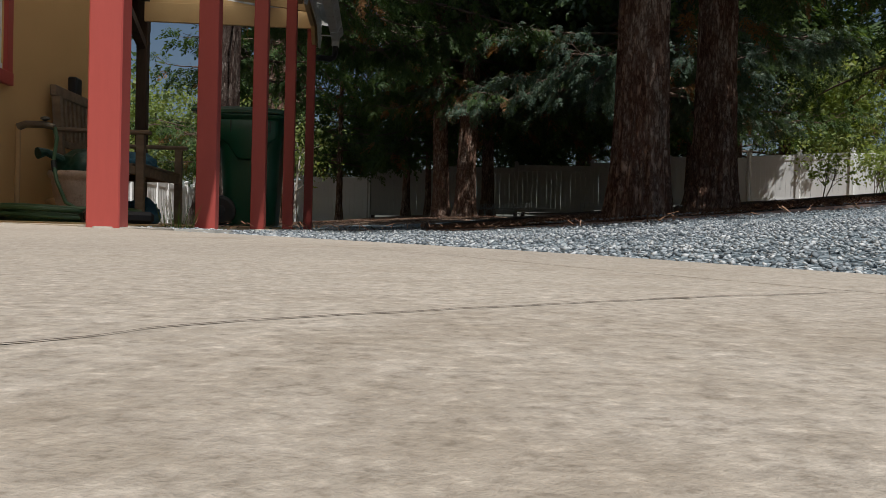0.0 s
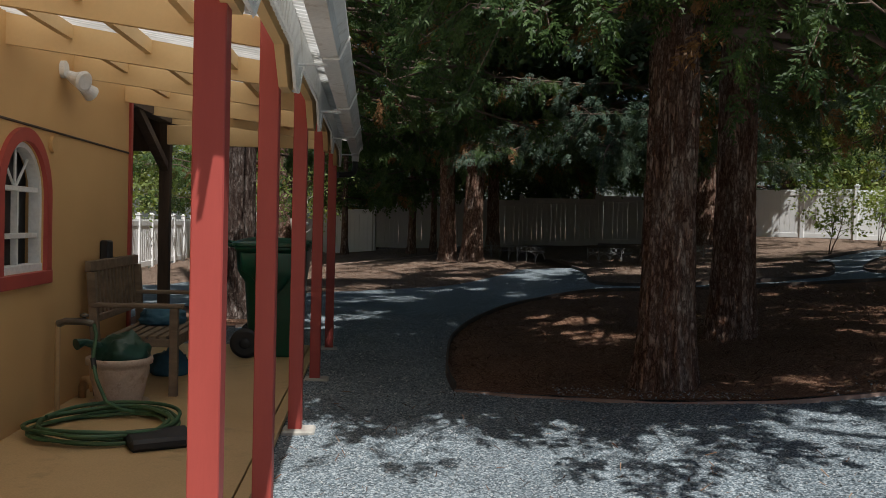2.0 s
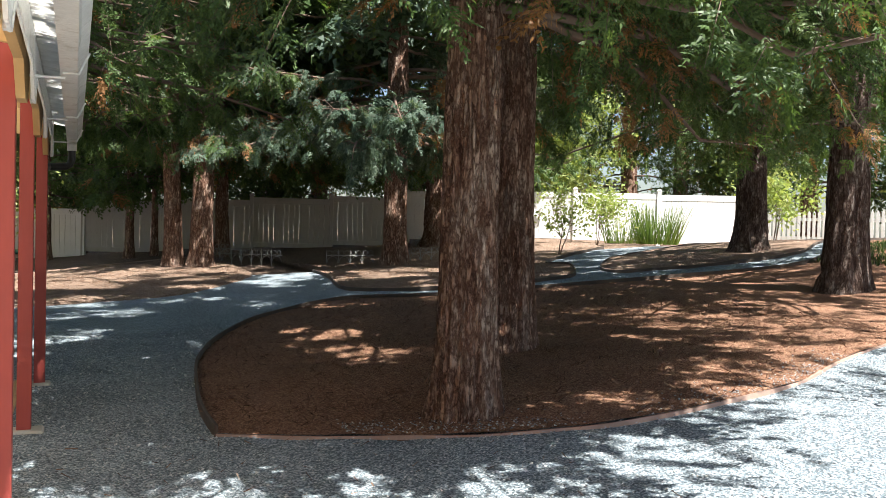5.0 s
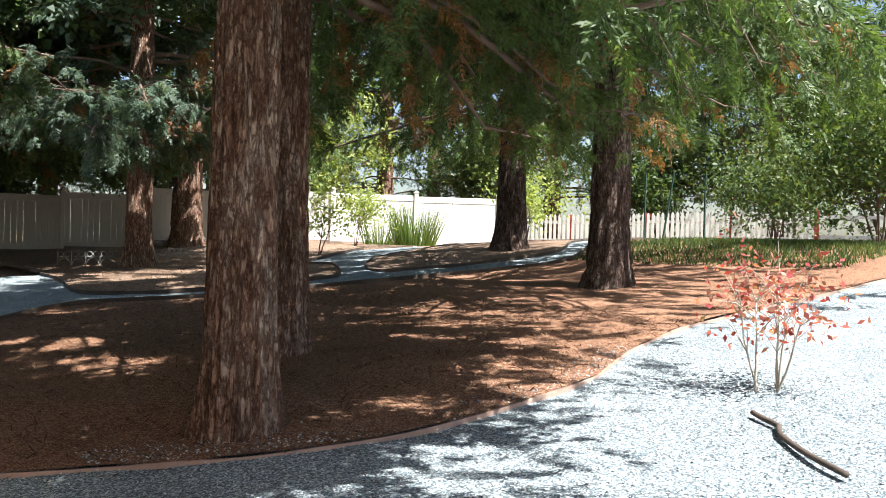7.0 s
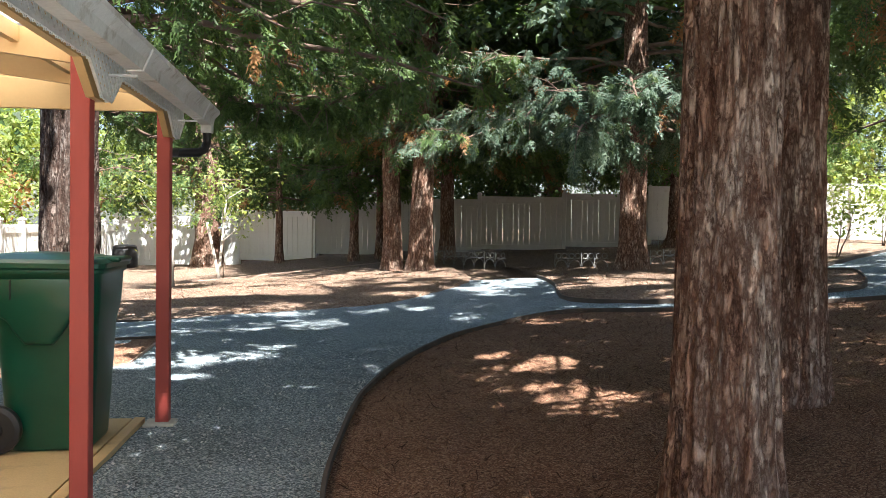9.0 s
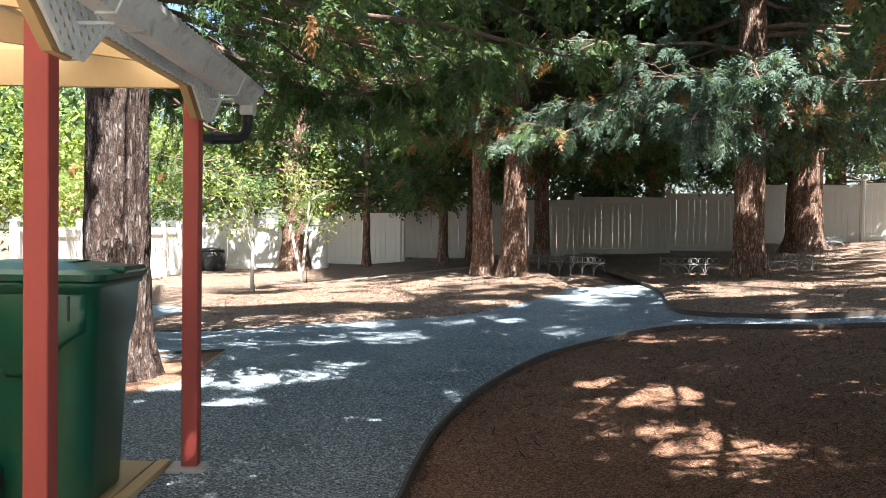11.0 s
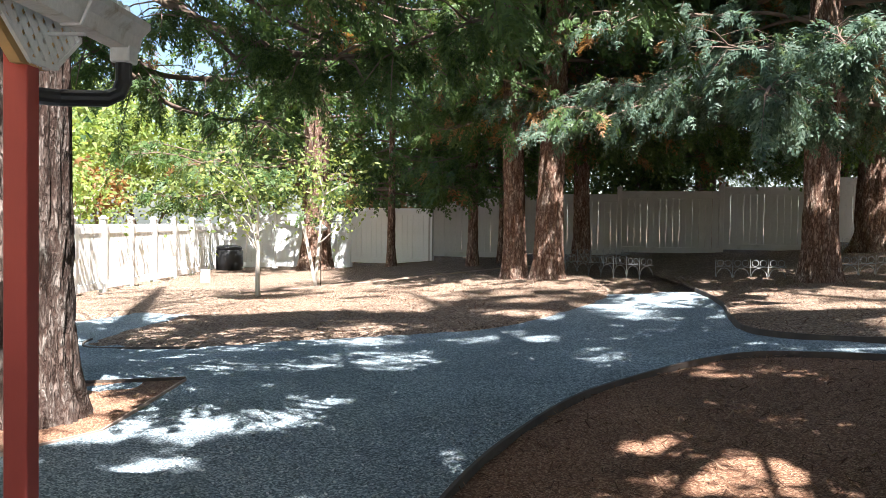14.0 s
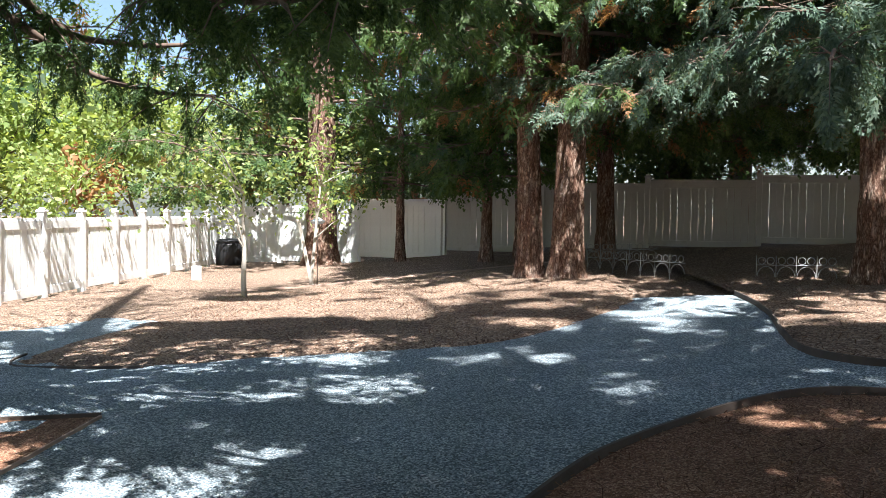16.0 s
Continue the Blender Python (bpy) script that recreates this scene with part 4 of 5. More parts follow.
    for nm, spots, mat_, lab, tp in (("crown", live, foliage, "drooping flat green cedar sprays", kind), ("upper_crown", upper, foliage, "high green cedar foliage", COARSE), ("dead_sprays", brown, DEAD, "orange-brown dead sprays", kind)):
        if spots:
            ob = new(nm, cloud_mesh(nm, tp[0], tp[1], spots, mat_))
            ob.parent = tree
            tagged(ob, lab, kind="stuff")
    return tree


TREE = cedar(2.03, 5.55, 0.195, 16, 2.75, 3.7, 80, FINE, "tall incense cedar with furrowed red-brown bark in the mulch bed", 1, 110, 300, dead=0.10, wide=60, sector=(-3.1, 0.6), bulk=1.15, cone=0.55, hang=1.62, clear=(-1.95, 0.15), dense=0.82, sags=(0.30, 0.56))
cedar(3.38, 7.52, 0.20, 22, 3.0, 4.2, 100, MID, "tall cedar with reddish bark behind its neighbour", 2, 80, 180, dead=0.14, wide=6, sector=(-1.9, 1.2), bulk=1.15, hang=1.9, cone=0.5)
# next two trunks: dark bark tones stand in for deep shade
cedar(8.1, 7.95, 0.24, 18, 2.7, 4.4, 80, MID, "cedar beside the lawn, bark toned dark for shade", 3, dead=0.10, wide=8, bulk=1.3, dense=0.9, bark=GREY_SHADE_BARK)
cedar(10.7, 12.4, 0.26, 15, 2.3, 4.6, 70, MID, "cedar between the two gravel paths, bark toned dark for shade", 4, dense=0.7, bark=GREY_SHADE_BARK)
FAR_CEDAR = cedar(6.5, 19.4, 0.27, 24, 2.9, 4.8, 84, MID, "cedar with dappled bark in the far bed", 5, 64, 120, foliage=BLUECEDAR, dead=0.03, bulk=1.55, wide=9, dense=1.1)
cedar(9.9, 24.9, 0.42, 24, 2.4, 5.0, 90, COARSE, "broad dark cedar trunk near the fence", 6, bulk=1.6, full=9)
cedar(2.35, 21.3, 0.25, 24, 3.0, 3.5, 96, MID, "red-barked cedar, one of a close pair", 7, 64, 120, lean=(0.02, 0), bulk=1.6, wide=6, dead=0.10, full=9)
cedar(1.78, 21.7, 0.21, 17, 3.0, 3.3, 56, MID, "red-barked cedar, one of a close pair, leaning a little", 8, lean=(-0.03, 0), dead=0.10, bulk=1.3)
cedar(3.5, 25.6, 0.19, 18, 2.6, 4.4, 70, COARSE, "cedar by the far fence", 9, lean=(-0.015, 0), bulk=1.5, full=9)
cedar(-3.3, 28.9, 0.40, 17, 2.3, 4.8, 64, COARSE, "thick cedar in front of the white fence", 10)
BESIDE = cedar(-2.1, 11.3, 0.28, 20, 3.3, 4.0, 120, MID, "large cedar with pale flaking bark in the small bed", 12, 90, 220, sector=(-0.6, 1.5), bulk=1.25, dense=0.6, bark=GREY_SHADE_BARK, full=6, cone=0.5, wide=12, hang=2.1, sags=(0.28, 0.48))
for i, (x, y, r) in enumerate([(-1.1, 27.4, 0.11), (0.98, 25.1, 0.12), (1.66, 25.6, 0.10)]):
    cedar(x, y, r, 8, 1.7, 2.2, 40, COARSE, "slim young cedar by the fence", 20 + i, 20, 30)
for i, (x, y) in enumerate([(-3, 35), (3, 34), (8, 32), (13.5, 31), (19, 28), (24, 24), (28, 17), (17, 34), (23, 30), (30, 10)]):
    cedar(x, y, 0.35, 14 + (i % 3) * 2, 1.6, 4.6, 46, COARSE, "distant evergreen beyond the fence", 40 + i, 16, 24, foliage=BLUECEDAR if i % 2 else CEDAR, dense=0.6, full=5, bulk=2.1)

# ---- leafy trees, shrubs, grass ----
LEAF = ([(0, 0, 0), (0.45, 0.26, -0.04), (1, 0, -0.16), (0.45, -0.26, -0.04)], [(0, 1, 2, 3)])


FAR_LEAF = ([(0, 0.25, 0), (1, 0.05, -0.12), (0.1, -0.3, 0.02)], [(0, 1, 2)])


def leafy(name, x, y, stems, tall, crown_r, crown_z, leaves, size, foliage, bark, label, category, seed, squash=0.8, clumps=30, base_r=0.04, leaf=LEAF):
    """A small leafy tree or shrub: forking stems and a loose crown of leaves in uneven clumps."""
    rng = random.Random(seed)
    z0 = height(x, y)
    tree = tagged(empty(name, Matrix.Translation((x, y, z0))), label, category)
    ends = []
    for s in range(stems):
        bm = bmesh.new()
        a = rng.random() * 6.283
        spread = rng.uniform(0.1, 0.32) if stems > 1 else 0.05
        p = Vector((0.02 * s * math.cos(a), 0.02 * s * math.sin(a), -0.08))
        d = Vector((math.cos(a) * spread, math.sin(a) * spread, 1)).normalized()
        path, h = [p], crown_z
        for k in range(6):
            d = (d + Vector((rng.uniform(-0.12, 0.12), rng.uniform(-0.12, 0.12), 0))).normalized()
            path.append(path[-1] + d * h / 6)
        r = base_r * (0.7 if stems > 1 else 1)
        tube(bm, path, [r * (1 - 0.1 * k) for k in range(7)], 8)
        for f in range(7):
            q = path[rng.choice((3, 4, 5, 6))]
            e = Vector((rng.uniform(-1, 1), rng.uniform(-1, 1), rng.uniform(0.3, 1.2))).normalized() * crown_r * rng.uniform(0.5, 1.0)
            tube(bm, [q, q + e * 0.5 + Vector((0, 0, 0.04)), q + e], [r * 0.4, r * 0.25, r * 0.08], 5, False)
            ends += [q + e, q + e * 0.6]
        part("trunk" if stems == 1 else "stem", bm, bark, tree, smooth=True)
    centres = ends + [Vector((rng.gauss(0, 0.5) * crown_r, rng.gauss(0, 0.5) * crown_r, crown_z + squash * crown_r * rng.uniform(-0.4, 1.1))) for _ in range(clumps)]
    spots = []
    for i in range(leaves):
        c = rng.choice(centres)
        p = c + Vector([rng.gauss(0, 0.16) * crown_r for _ in range(3)])
        d = Vector((rng.uniform(-1, 1), rng.uniform(-1, 1), rng.uniform(-0.9, 0.4)))
        spots.append(spot(p, d, rng.uniform(-1.5, 1.5), size * rng.uniform(0.6, 1.3)))
    ob = new("crown", cloud_mesh("crown", *leaf, spots, foliage))
    ob.parent = tree
    tagged(ob, kind="stuff")
    return tree


leafy("young_tree", -2.75, 20.4, 1, 3.0, 1.45, 1.75, 1100, 0.10, YOUNG, PALEBARK, "young leafy tree with a pale forked trunk", "tree", 101, base_r=0.05)
sapling = leafy("young_tree", -2.1, 22.2, 1, 2.6, 1.15, 1.9, 700, 0.10, YOUNG, PALEBARK, "thin leafy sapling tied to a leaning stake", "tree", 102, base_r=0.04)
sub("stake", tube(bmesh.new(), [(-2.35, 22.2, 1.5), (-2.05, 22.2, 0.12)], 0.035, 6), PALEBARK, sapling, "pale leaning stake")
leafy("young_tree", -6.9, 22.5, 1, 2.6, 1.0, 1.5, 1500, 0.12, YOUNG, PALEBARK, "thin young tree with sparse yellow-green leaves", "tree", 103)
leafy("young_tree", 10.2, 18.2, 2, 2.0, 0.7, 1.0, 700, 0.10, YOUNG, TWIG, "slim sapling near the white fence", "tree", 104, base_r=0.025)
leafy("shrub", 13.6, 21.8, 4, 2.2, 1.0, 1.0, 1500, 0.11, YOUNG, TWIG, "loose yellow-green shrub against the fence", "shrub", 105, base_r=0.02)
leafy("small_tree", 17.2, 18.6, 2, 2.4, 1.0, 1.4, 1500, 0.13, YOUNG, TWIG, "small leafy tree in front of the fence", "tree", 106, base_r=0.03)
leafy("bush", 19.5, 12.2, 5, 3.0, 1.7, 1.1, 9000, 0.10, DARKLEAF, TWIG, "large dark leafy bush at the end of the fence", "shrub", 107, base_r=0.03)
leafy("bush", 13.6, 7.2, 5, 3.0, 1.9, 1.2, 9000, 0.10, DARKLEAF, TWIG, "dense dark bush beside the lawn", "shrub", 108, base_r=0.03)
for i, (x, y, z, r, f) in enumerate([(-11, 27, 2.6, 2.6, YOUNG), (-9.5, 33, 3.2, 2.8, YOUNG), (-15, 22, 3.0, 3.0, YOUNG), (-13, 32, 4.0, 3.2, DARKLEAF), (-20, 27, 4.5, 3.8, DARKLEAF), (-6, 35, 3.0, 2.8, YOUNG), (0, 33, 2.4, 2.4, DARKLEAF), (5.5, 31, 2.4, 2.3, DARKLEAF), (11, 30, 2.6, 2.4, DARKLEAF), (16, 27.5, 2.8, 2.4, YOUNG), (21, 24, 2.8, 2.4, DARKLEAF), (25.5, 20, 2.8, 2.6, DARKLEAF), (27, 13, 2.8, 2.8, DARKLEAF), (-14, 15, 3.2, 3.0, DARKLEAF), (-9.5, 19.5, 3.0, 2.5, DARKLEAF), (-9.0, 14.5, 4.2, 3.0, YOUNG), (25, 9, 3.2, 3.2, DARKLEAF), (31, 14, 5.0, 4.0, DARKLEAF), (33, 22, 5.0, 4.2, DARKLEAF)]):
    leafy("leafy_tree", x, y, 2, 5, r, z, 10500, 0.18, f, TWIG, "leafy tree beyond the fence, sunlit from above" if f is YOUNG else "dark leafy tree beyond the fence", "tree", 120 + i, base_r=0.1, leaf=FAR_LEAF)
leafy("leafy_tree", -8.5, 27.5, 1, 4, 0.9, 2.0, 700, 0.2, DEAD, TWIG, "orange-tinged leafy tree beyond the fence", "tree", 140, base_r=0.06)
red_shrub = leafy("red_shrub", 4.75, 3.85, 6, 1.0, 0.42, 0.62, 520, 0.05, REDLEAF, PALEBARK, "sparse shrub with pinkish red leaves in the sunlit gravel", "shrub", 150, base_r=0.014, clumps=14)


def tuft(name, x, y, n, tall, spread, material, label, seed):
    rng = random.Random(seed)
    spots = []
    for i in range(n):
        a, rr = rng.random() * 6.283, spread * math.sqrt(rng.random())
        d = Vector((math.cos(a) * rng.uniform(0.05, 0.5), math.sin(a) * rng.uniform(0.05, 0.5), 1))
        spots.append(spot(Vector((rr * math.cos(a), rr * math.sin(a), 0)), d, rng.uniform(-3, 3), tall * rng.uniform(0.5, 1.1)))
    ob = new(name, cloud_mesh(name, [(0, 0.012, 0), (0, -0.012, 0), (1, -0.003, 0.14), (1, 0.003, 0.14)], [(0, 1, 2, 3)], spots, material))
    ob.matrix_basis = Matrix.Translation((x, y, height(x, y)))
    return tagged(ob, label, "grass", kind="stuff")


tuft("tall_grass", 15.6, 21.6, 420, 1.2, 0.6, GRASS, "clump of tall yellow-green grass by the fence", 161)
tuft("tall_grass", 14.6, 22.0, 200, 0.9, 0.5, GRASS, "clump of tall grass by the fence", 162)
tuft("tall_grass", -5.3, 17.2, 120, 0.3, 0.3, GRASS, "small bright tuft of grass in the sun", 163)
tuft("weed", -0.735, 2.72, 60, 0.13, 0.07, GRASS, "small dry weed growing in the gravel by the patio", 164)
rng = random.Random(170)
spots = []
for i in range(15000):
    x, y = rng.uniform(9.8, 15.8), rng.uniform(6.0, 11.0)
    if y > 10.2 + (x - 10) * 0.42 or x < 9.6 + 0.15 * (9 - y):
        continue
    spots.append(spot(Vector((x, y, height(x, y) + 0.03)), Vector((rng.uniform(-0.6, 0.6), rng.uniform(-0.6, 0.6), 1)), rng.uniform(-3, 3), rng.uniform(0.05, 0.11)))
# dark leaf tones replace grass green here, so the patch looks shaded
lawn = new("ground_cover", cloud_mesh("ground_cover", [(0, 0.1, 0), (0, -0.1, 0), (1, 0, 0.14)], [(0, 1, 2)], spots, DARKLEAF))
tagged(lawn, "patch of green ground cover, toned dark for shade", "grass", kind="stuff")

# picket fence to the east
picket_me = mesh_of(prism(bmesh.new(), [(-0.04, 0.0), (0.04, 0.0), (0.04, 0.98), (0.0, 1.05), (-0.04, 0.98)], "y", -0.01, 0.01))
picket_me.materials.append(WHITE)
A, B = Vector((18.4, 21.0)), Vector((23.0, 13.0))
pf = tagged(empty("picket_fence", Matrix.Translation((A.x, A.y, height(A.x, A.y)))), "white picket fence with red-brown posts", "fence")
d = (B - A).normalized()
turn = math.degrees(math.atan2(d.y, d.x))
L = (B - A).length
for i in range(int(L / 0.14)):
    q = A + d * 0.14 * i
    ob = new("picket", picket_me)
    ob.parent = pf
    ob.matrix_basis = Matrix.Translation((q.x - A.x, q.y - A.y, height(q.x, q.y) - height(A.x, A.y) + 0.05)) @ pose(0, 0, 0, 0, 0, turn)
for i in range(int(L / 2.3) + 1):
    q = A + d * 2.3 * i
    z = height(q.x, q.y) - height(A.x, A.y)
    m = Matrix.Translation((q.x - A.x, q.y - A.y, z)) @ pose(0, 0, 0, 0, 0, turn)
    part("post", block((-0.06, 0.02, -0.1), (0.06, 0.14, 1.08), 0.006), RED, pf).matrix_basis = m
    for zz in (0.25, 0.8):
        part("rail", block((0.06, 0.012, zz), (2.24, 0.05, zz + 0.09)), WHITE, pf).matrix_basis = m

GREENPOST = plain("green_painted_steel", (0.008, 0.035, 0.025), (0.014, 0.055, 0.038), 4.0, 60, 0.5, 0.1, 0.002)
for i, (x, y, dx) in enumerate([(16.9, 14.2, 0.0), (17.2, 13.6, 0.18), (17.6, 13.0, 0.0)]):
    z = height(x, y)
    tagged(part("plant_stake", tube(bmesh.new(), [(x - dx, y + dx, z - 0.1), (x, y, z + 1.7)], 0.025, 6), GREENPOST), "thin green steel plant stake", "stake", "plant stakes")

# ---- porch things ----
# bench of grey teak
bench = tagged(empty("garden_bench", pose(-2.0, 6.3, PATIO_TOP)), "weathered grey teak slatted bench against the wall", "bench")


def bpart(name, bm, label=""):
    return sub(name, bm, BENCHWOOD, bench, label)


for y in (5.68, 6.92):
    bpart("leg", block((-1.70, y, 0.13), (-1.64, y + 0.06, 0.79), 0.004))
    bpart("leg", block((-2.24, y, 0.13), (-2.18, y + 0.06, 1.05), 0.004, Matrix.Translation((-2.2, 0, 0.13)) @ pose(0, 0, 0, 0, -4, 0) @ Matrix.Translation((2.2, 0, -0.13))))
    bpart("armrest", block((-2.27, y - 0.01, 0.79), (-1.60, y + 0.07, 0.822), 0.008))
    bpart("side_rail", block((-2.2, y + 0.015, 0.50), (-1.69, y + 0.045, 0.56), 0.003))
bpart("front_rail", block((-1.69, 5.74, 0.49), (-1.66, 6.92, 0.56), 0.003))
for i in range(7):
    x = -2.16 + i * 0.076
    bpart("seat_slat", block((x, 5.70, 0.56), (x + 0.055, 6.96, 0.58), 0.003))
bpart("top_rail", block((-2.315, 5.68, 1.05), (-2.27, 6.98, 1.13), 0.006))
bpart("lower_rail", block((-2.25, 5.74, 0.68), (-2.22, 6.92, 0.73), 0.003))
for i in range(12):
    y = 5.78 + i * 0.095
    bpart("back_slat", block((-2.275, y, 0.72), (-2.255, y + 0.05, 1.06), 0.003, Matrix.Translation((-2.26, 0, 0.72)) @ pose(0, 0, 0, 0, -4, 0) @ Matrix.Translation((2.26, 0, -0.72))))
BLUE = plain("faded_blue_cloth", (0.02, 0.07, 0.11), (0.05, 0.15, 0.21), 5.0, 60, 0.85, 0.3, 0.004)


def lump(name, c, size, material, label, seed, category):
    """A soft crumpled heap."""
    bm = bmesh.new()
    bmesh.ops.create_icosphere(bm, subdivisions=4, radius=1.0)
    for v in bm.verts:
        n = 1 + 0.22 * noise.noise(v.co * 1.5 + Vector((seed, 0, 0))) + 0.12 * noise.noise(v.co * 6 + Vector((0, seed, 0)))
        v.co = Vector((v.co.x * size[0] * n, v.co.y * size[1] * n, max(0.0, (v.co.z + 0.55) * size[2] * n)))
    ob = part(name, bm, material, smooth=True)
    ob.location = c
    return tagged(ob, label, category)


lump("folded_cloth", (-1.95, 6.55, 0.581), (0.20, 0.24, 0.09), BLUE, "crumpled teal-blue cloth on the bench seat", 3, "cloth")
lump("storage_bag", (-1.9, 6.62, PATIO_TOP), (0.16, 0.15, 0.13), BLUE, "dark blue bag on the floor under the bench", 7, "bag")

# planter with embossed body, on a saucer
CLAY = plain("pale_terracotta", (0.47, 0.34, 0.25), (0.62, 0.48, 0.37), 6.0, 60, 0.85, 0.7, 0.006, stain=(0.36, 0.24, 0.16))
planter = tagged(empty("planter", pose(-1.965, 5.36, PATIO_TOP)), "round embossed terracotta planter on a saucer", "plant pot")
bm = bmesh.new()
lathe(bm, [(0.13, 0.02), (0.15, 0.03)] + [(0.153 + 0.047 * (k / 14) ** 0.9, 0.045 + 0.215 * k / 14) for k in range(15)] + [(0.2, 0.27), (0.2, 0.29), (0.222, 0.30), (0.226, 0.325), (0.222, 0.345), (0.20, 0.345), (0.185, 0.30), (0.17, 0.28)], 72)
for v in bm.verts:
    r = math.hypot(v.co.x, v.co.y)
    if 0.05 < v.co.z < 0.28 and r > 0.15:
        a = math.atan2(v.co.y, v.co.x)
        k = 1 + 0.030 * max(0.0, math.sin(a * 9 + 2.0 * math.sin(v.co.z * 42))) * abs(math.sin((v.co.z - 0.05) * 27))
        v.co.x *= k
        v.co.y *= k
part("pot", bm, CLAY, planter, smooth=True)
part("saucer", lathe(bmesh.new(), [(0.17, 0.0), (0.19, 0.005), (0.205, 0.035), (0.195, 0.035), (0.18, 0.02), (0.05, 0.018)], 36), CLAY, planter, "pale saucer", True)
GREENCAN = plain("dark_green_plastic", (0.01, 0.045, 0.03), (0.016, 0.065, 0.042), 3.0, 60, 0.4, 0.1, 0.002)
can = lump("watering_can", (-1.94, 5.36, 0.425), (0.185, 0.15, 0.14), GREENCAN, "dark green plastic watering can tipped over in the planter", 11, "watering can")
sub("spout", tube(bmesh.new(), [(-2.08, 5.3, 0.56), (-2.16, 5.22, 0.60), (-2.2, 5.17, 0.59)], [0.03, 0.025, 0.04], 10), GREENCAN, can)

# standpipe with tap, hose, coil
PIPE = plain("painted_pipe", (0.40, 0.25, 0.11), (0.50, 0.32, 0.15), 3.0, 60, 0.6, 0.2, 0.002)
BRASS = plain("dull_brass", (0.10, 0.09, 0.075), (0.22, 0.20, 0.16), 5.0, 60, 0.4, 0.2, 0.002, metal=0.7)
tap = tagged(empty("garden_tap", pose(-2.27, 5.02, PATIO_TOP)), "standpipe with a brass tap beside the wall", "tap")
sub("pipe", tube(bmesh.new(), [(-2.27, 5.02, 0.13), (-2.27, 5.02, 0.76)], 0.018, 10), PIPE, tap)
sub("elbow", tube(bmesh.new(), [(-2.27, 5.02, 0.745), (-2.22, 5.02, 0.765), (-2.10, 5.02, 0.765), (-2.04, 5.02, 0.75)], [0.026, 0.024, 0.024, 0.02], 10), BRASS, tap, "dull metal tap body")
sub("handle", lathe(bmesh.new(), [(0.008, 0), (0.03, 0.01), (0.03, 0.02), (0.008, 0.03)], 12, (-2.1, 5.02, 0.79)), BRASS, tap)
elbow = tagged(part("drain_pipe", tube(bmesh.new(), [(-2.30, 5.62, 0.13), (-2.30, 5.62, 0.22), (-2.28, 5.60, 0.27), (-2.24, 5.57, 0.28), (-2.20, 5.54, 0.25), (-2.19, 5.53, 0.20)], 0.028, 12), PIPE, smooth=True), "tan-painted drain elbow at the wall's foot", "pipe")

coil = tagged(empty("garden_hose", pose(-1.83, 4.62, PATIO_TOP)), "green garden hose coiled on the patio", "hose")
path = []
for k in range(260):
    a = 2 * math.pi * k / 40
    r = 0.40 + 0.05 * math.sin(k * 0.11) + 0.015 * math.sin(k * 0.7)
    lay = k / 260
    path.append((-1.84 + r * 1.02 * math.cos(a) + 0.02 * math.sin(k * 0.05), 4.62 + r * 0.98 * math.sin(a), 0.146 + 0.075 * lay + 0.012 * math.sin(k * 0.31)))
sub("coil", tube(bmesh.new(), path, 0.0125, 8), HOSE, coil)
lead = [(-2.04, 5.02, 0.75), (-2.02, 5.01, 0.68), (-2.03, 4.98, 0.52), (-1.99, 4.93, 0.40), (-1.92, 4.90, 0.26), (-1.82, 4.93, 0.20), (-1.70, 5.0, 0.16), (-1.55, 4.9, 0.16)]
sub("lead", tube(bmesh.new(), lead, 0.0125, 8), HOSE, coil)
sub("connector", tube(bmesh.new(), [(-2.03, 4.98, 0.53), (-2.015, 4.965, 0.46)], 0.018, 8), BLACK, coil, "black hose connector")
mat_box = tagged(part("rubber_mat", block((-1.62, 4.16, PATIO_TOP), (-1.24, 4.46, PATIO_TOP + 0.07), 0.02, Matrix.Translation((-1.4, 4.3, 0)) @ pose(0, 0, 0, 0, 0, 24) @ Matrix.Translation((1.4, -4.3, 0))), BLACK), "flat black box lying on the patio beside the hose", "box")

# wall lamp, bell plate, dark box
lamp = tagged(empty("wall_lamp", pose(HX, 5.34, 2.40)), "white twin floodlight on the stucco wall", "lamp")
sub("base", tube(bmesh.new(), [(HX, 5.30, 2.46), (HX + 0.03, 5.30, 2.46)], 0.06, 18), WHITE, lamp)
sub("head", tube(bmesh.new(), [(HX + 0.04, 5.32, 2.43), (HX + 0.09, 5.30, 2.40), (HX + 0.16, 5.26, 2.38), (HX + 0.17, 5.255, 2.377)], [0.03, 0.045, 0.07, 0.055], 18), WHITE, lamp)
sub("head", tube(bmesh.new(), [(HX + 0.04, 5.36, 2.42), (HX + 0.09, 5.44, 2.37), (HX + 0.13, 5.52, 2.33)], [0.025, 0.035, 0.06], 18), WHITE, lamp)
tagged(part("wall_disc", tube(bmesh.new(), [(HX, 5.12, 1.93), (HX + 0.025, 5.12, 1.93)], 0.055, 20), STUCCO), "round tan cover plate on the wall", "cover plate")
tagged(part("wall_box", block((HX, 6.17, 1.11), (HX + 0.07, 6.30, 1.27), 0.012), BLACK), "small dark mailbox-like box on the wall", "box")

# wheeled bin
bin_ = tagged(empty("wheeled_bin", pose(-1.08, 8.04, PATIO_TOP)), "tall green wheeled rubbish bin at the end of the patio", "bin")


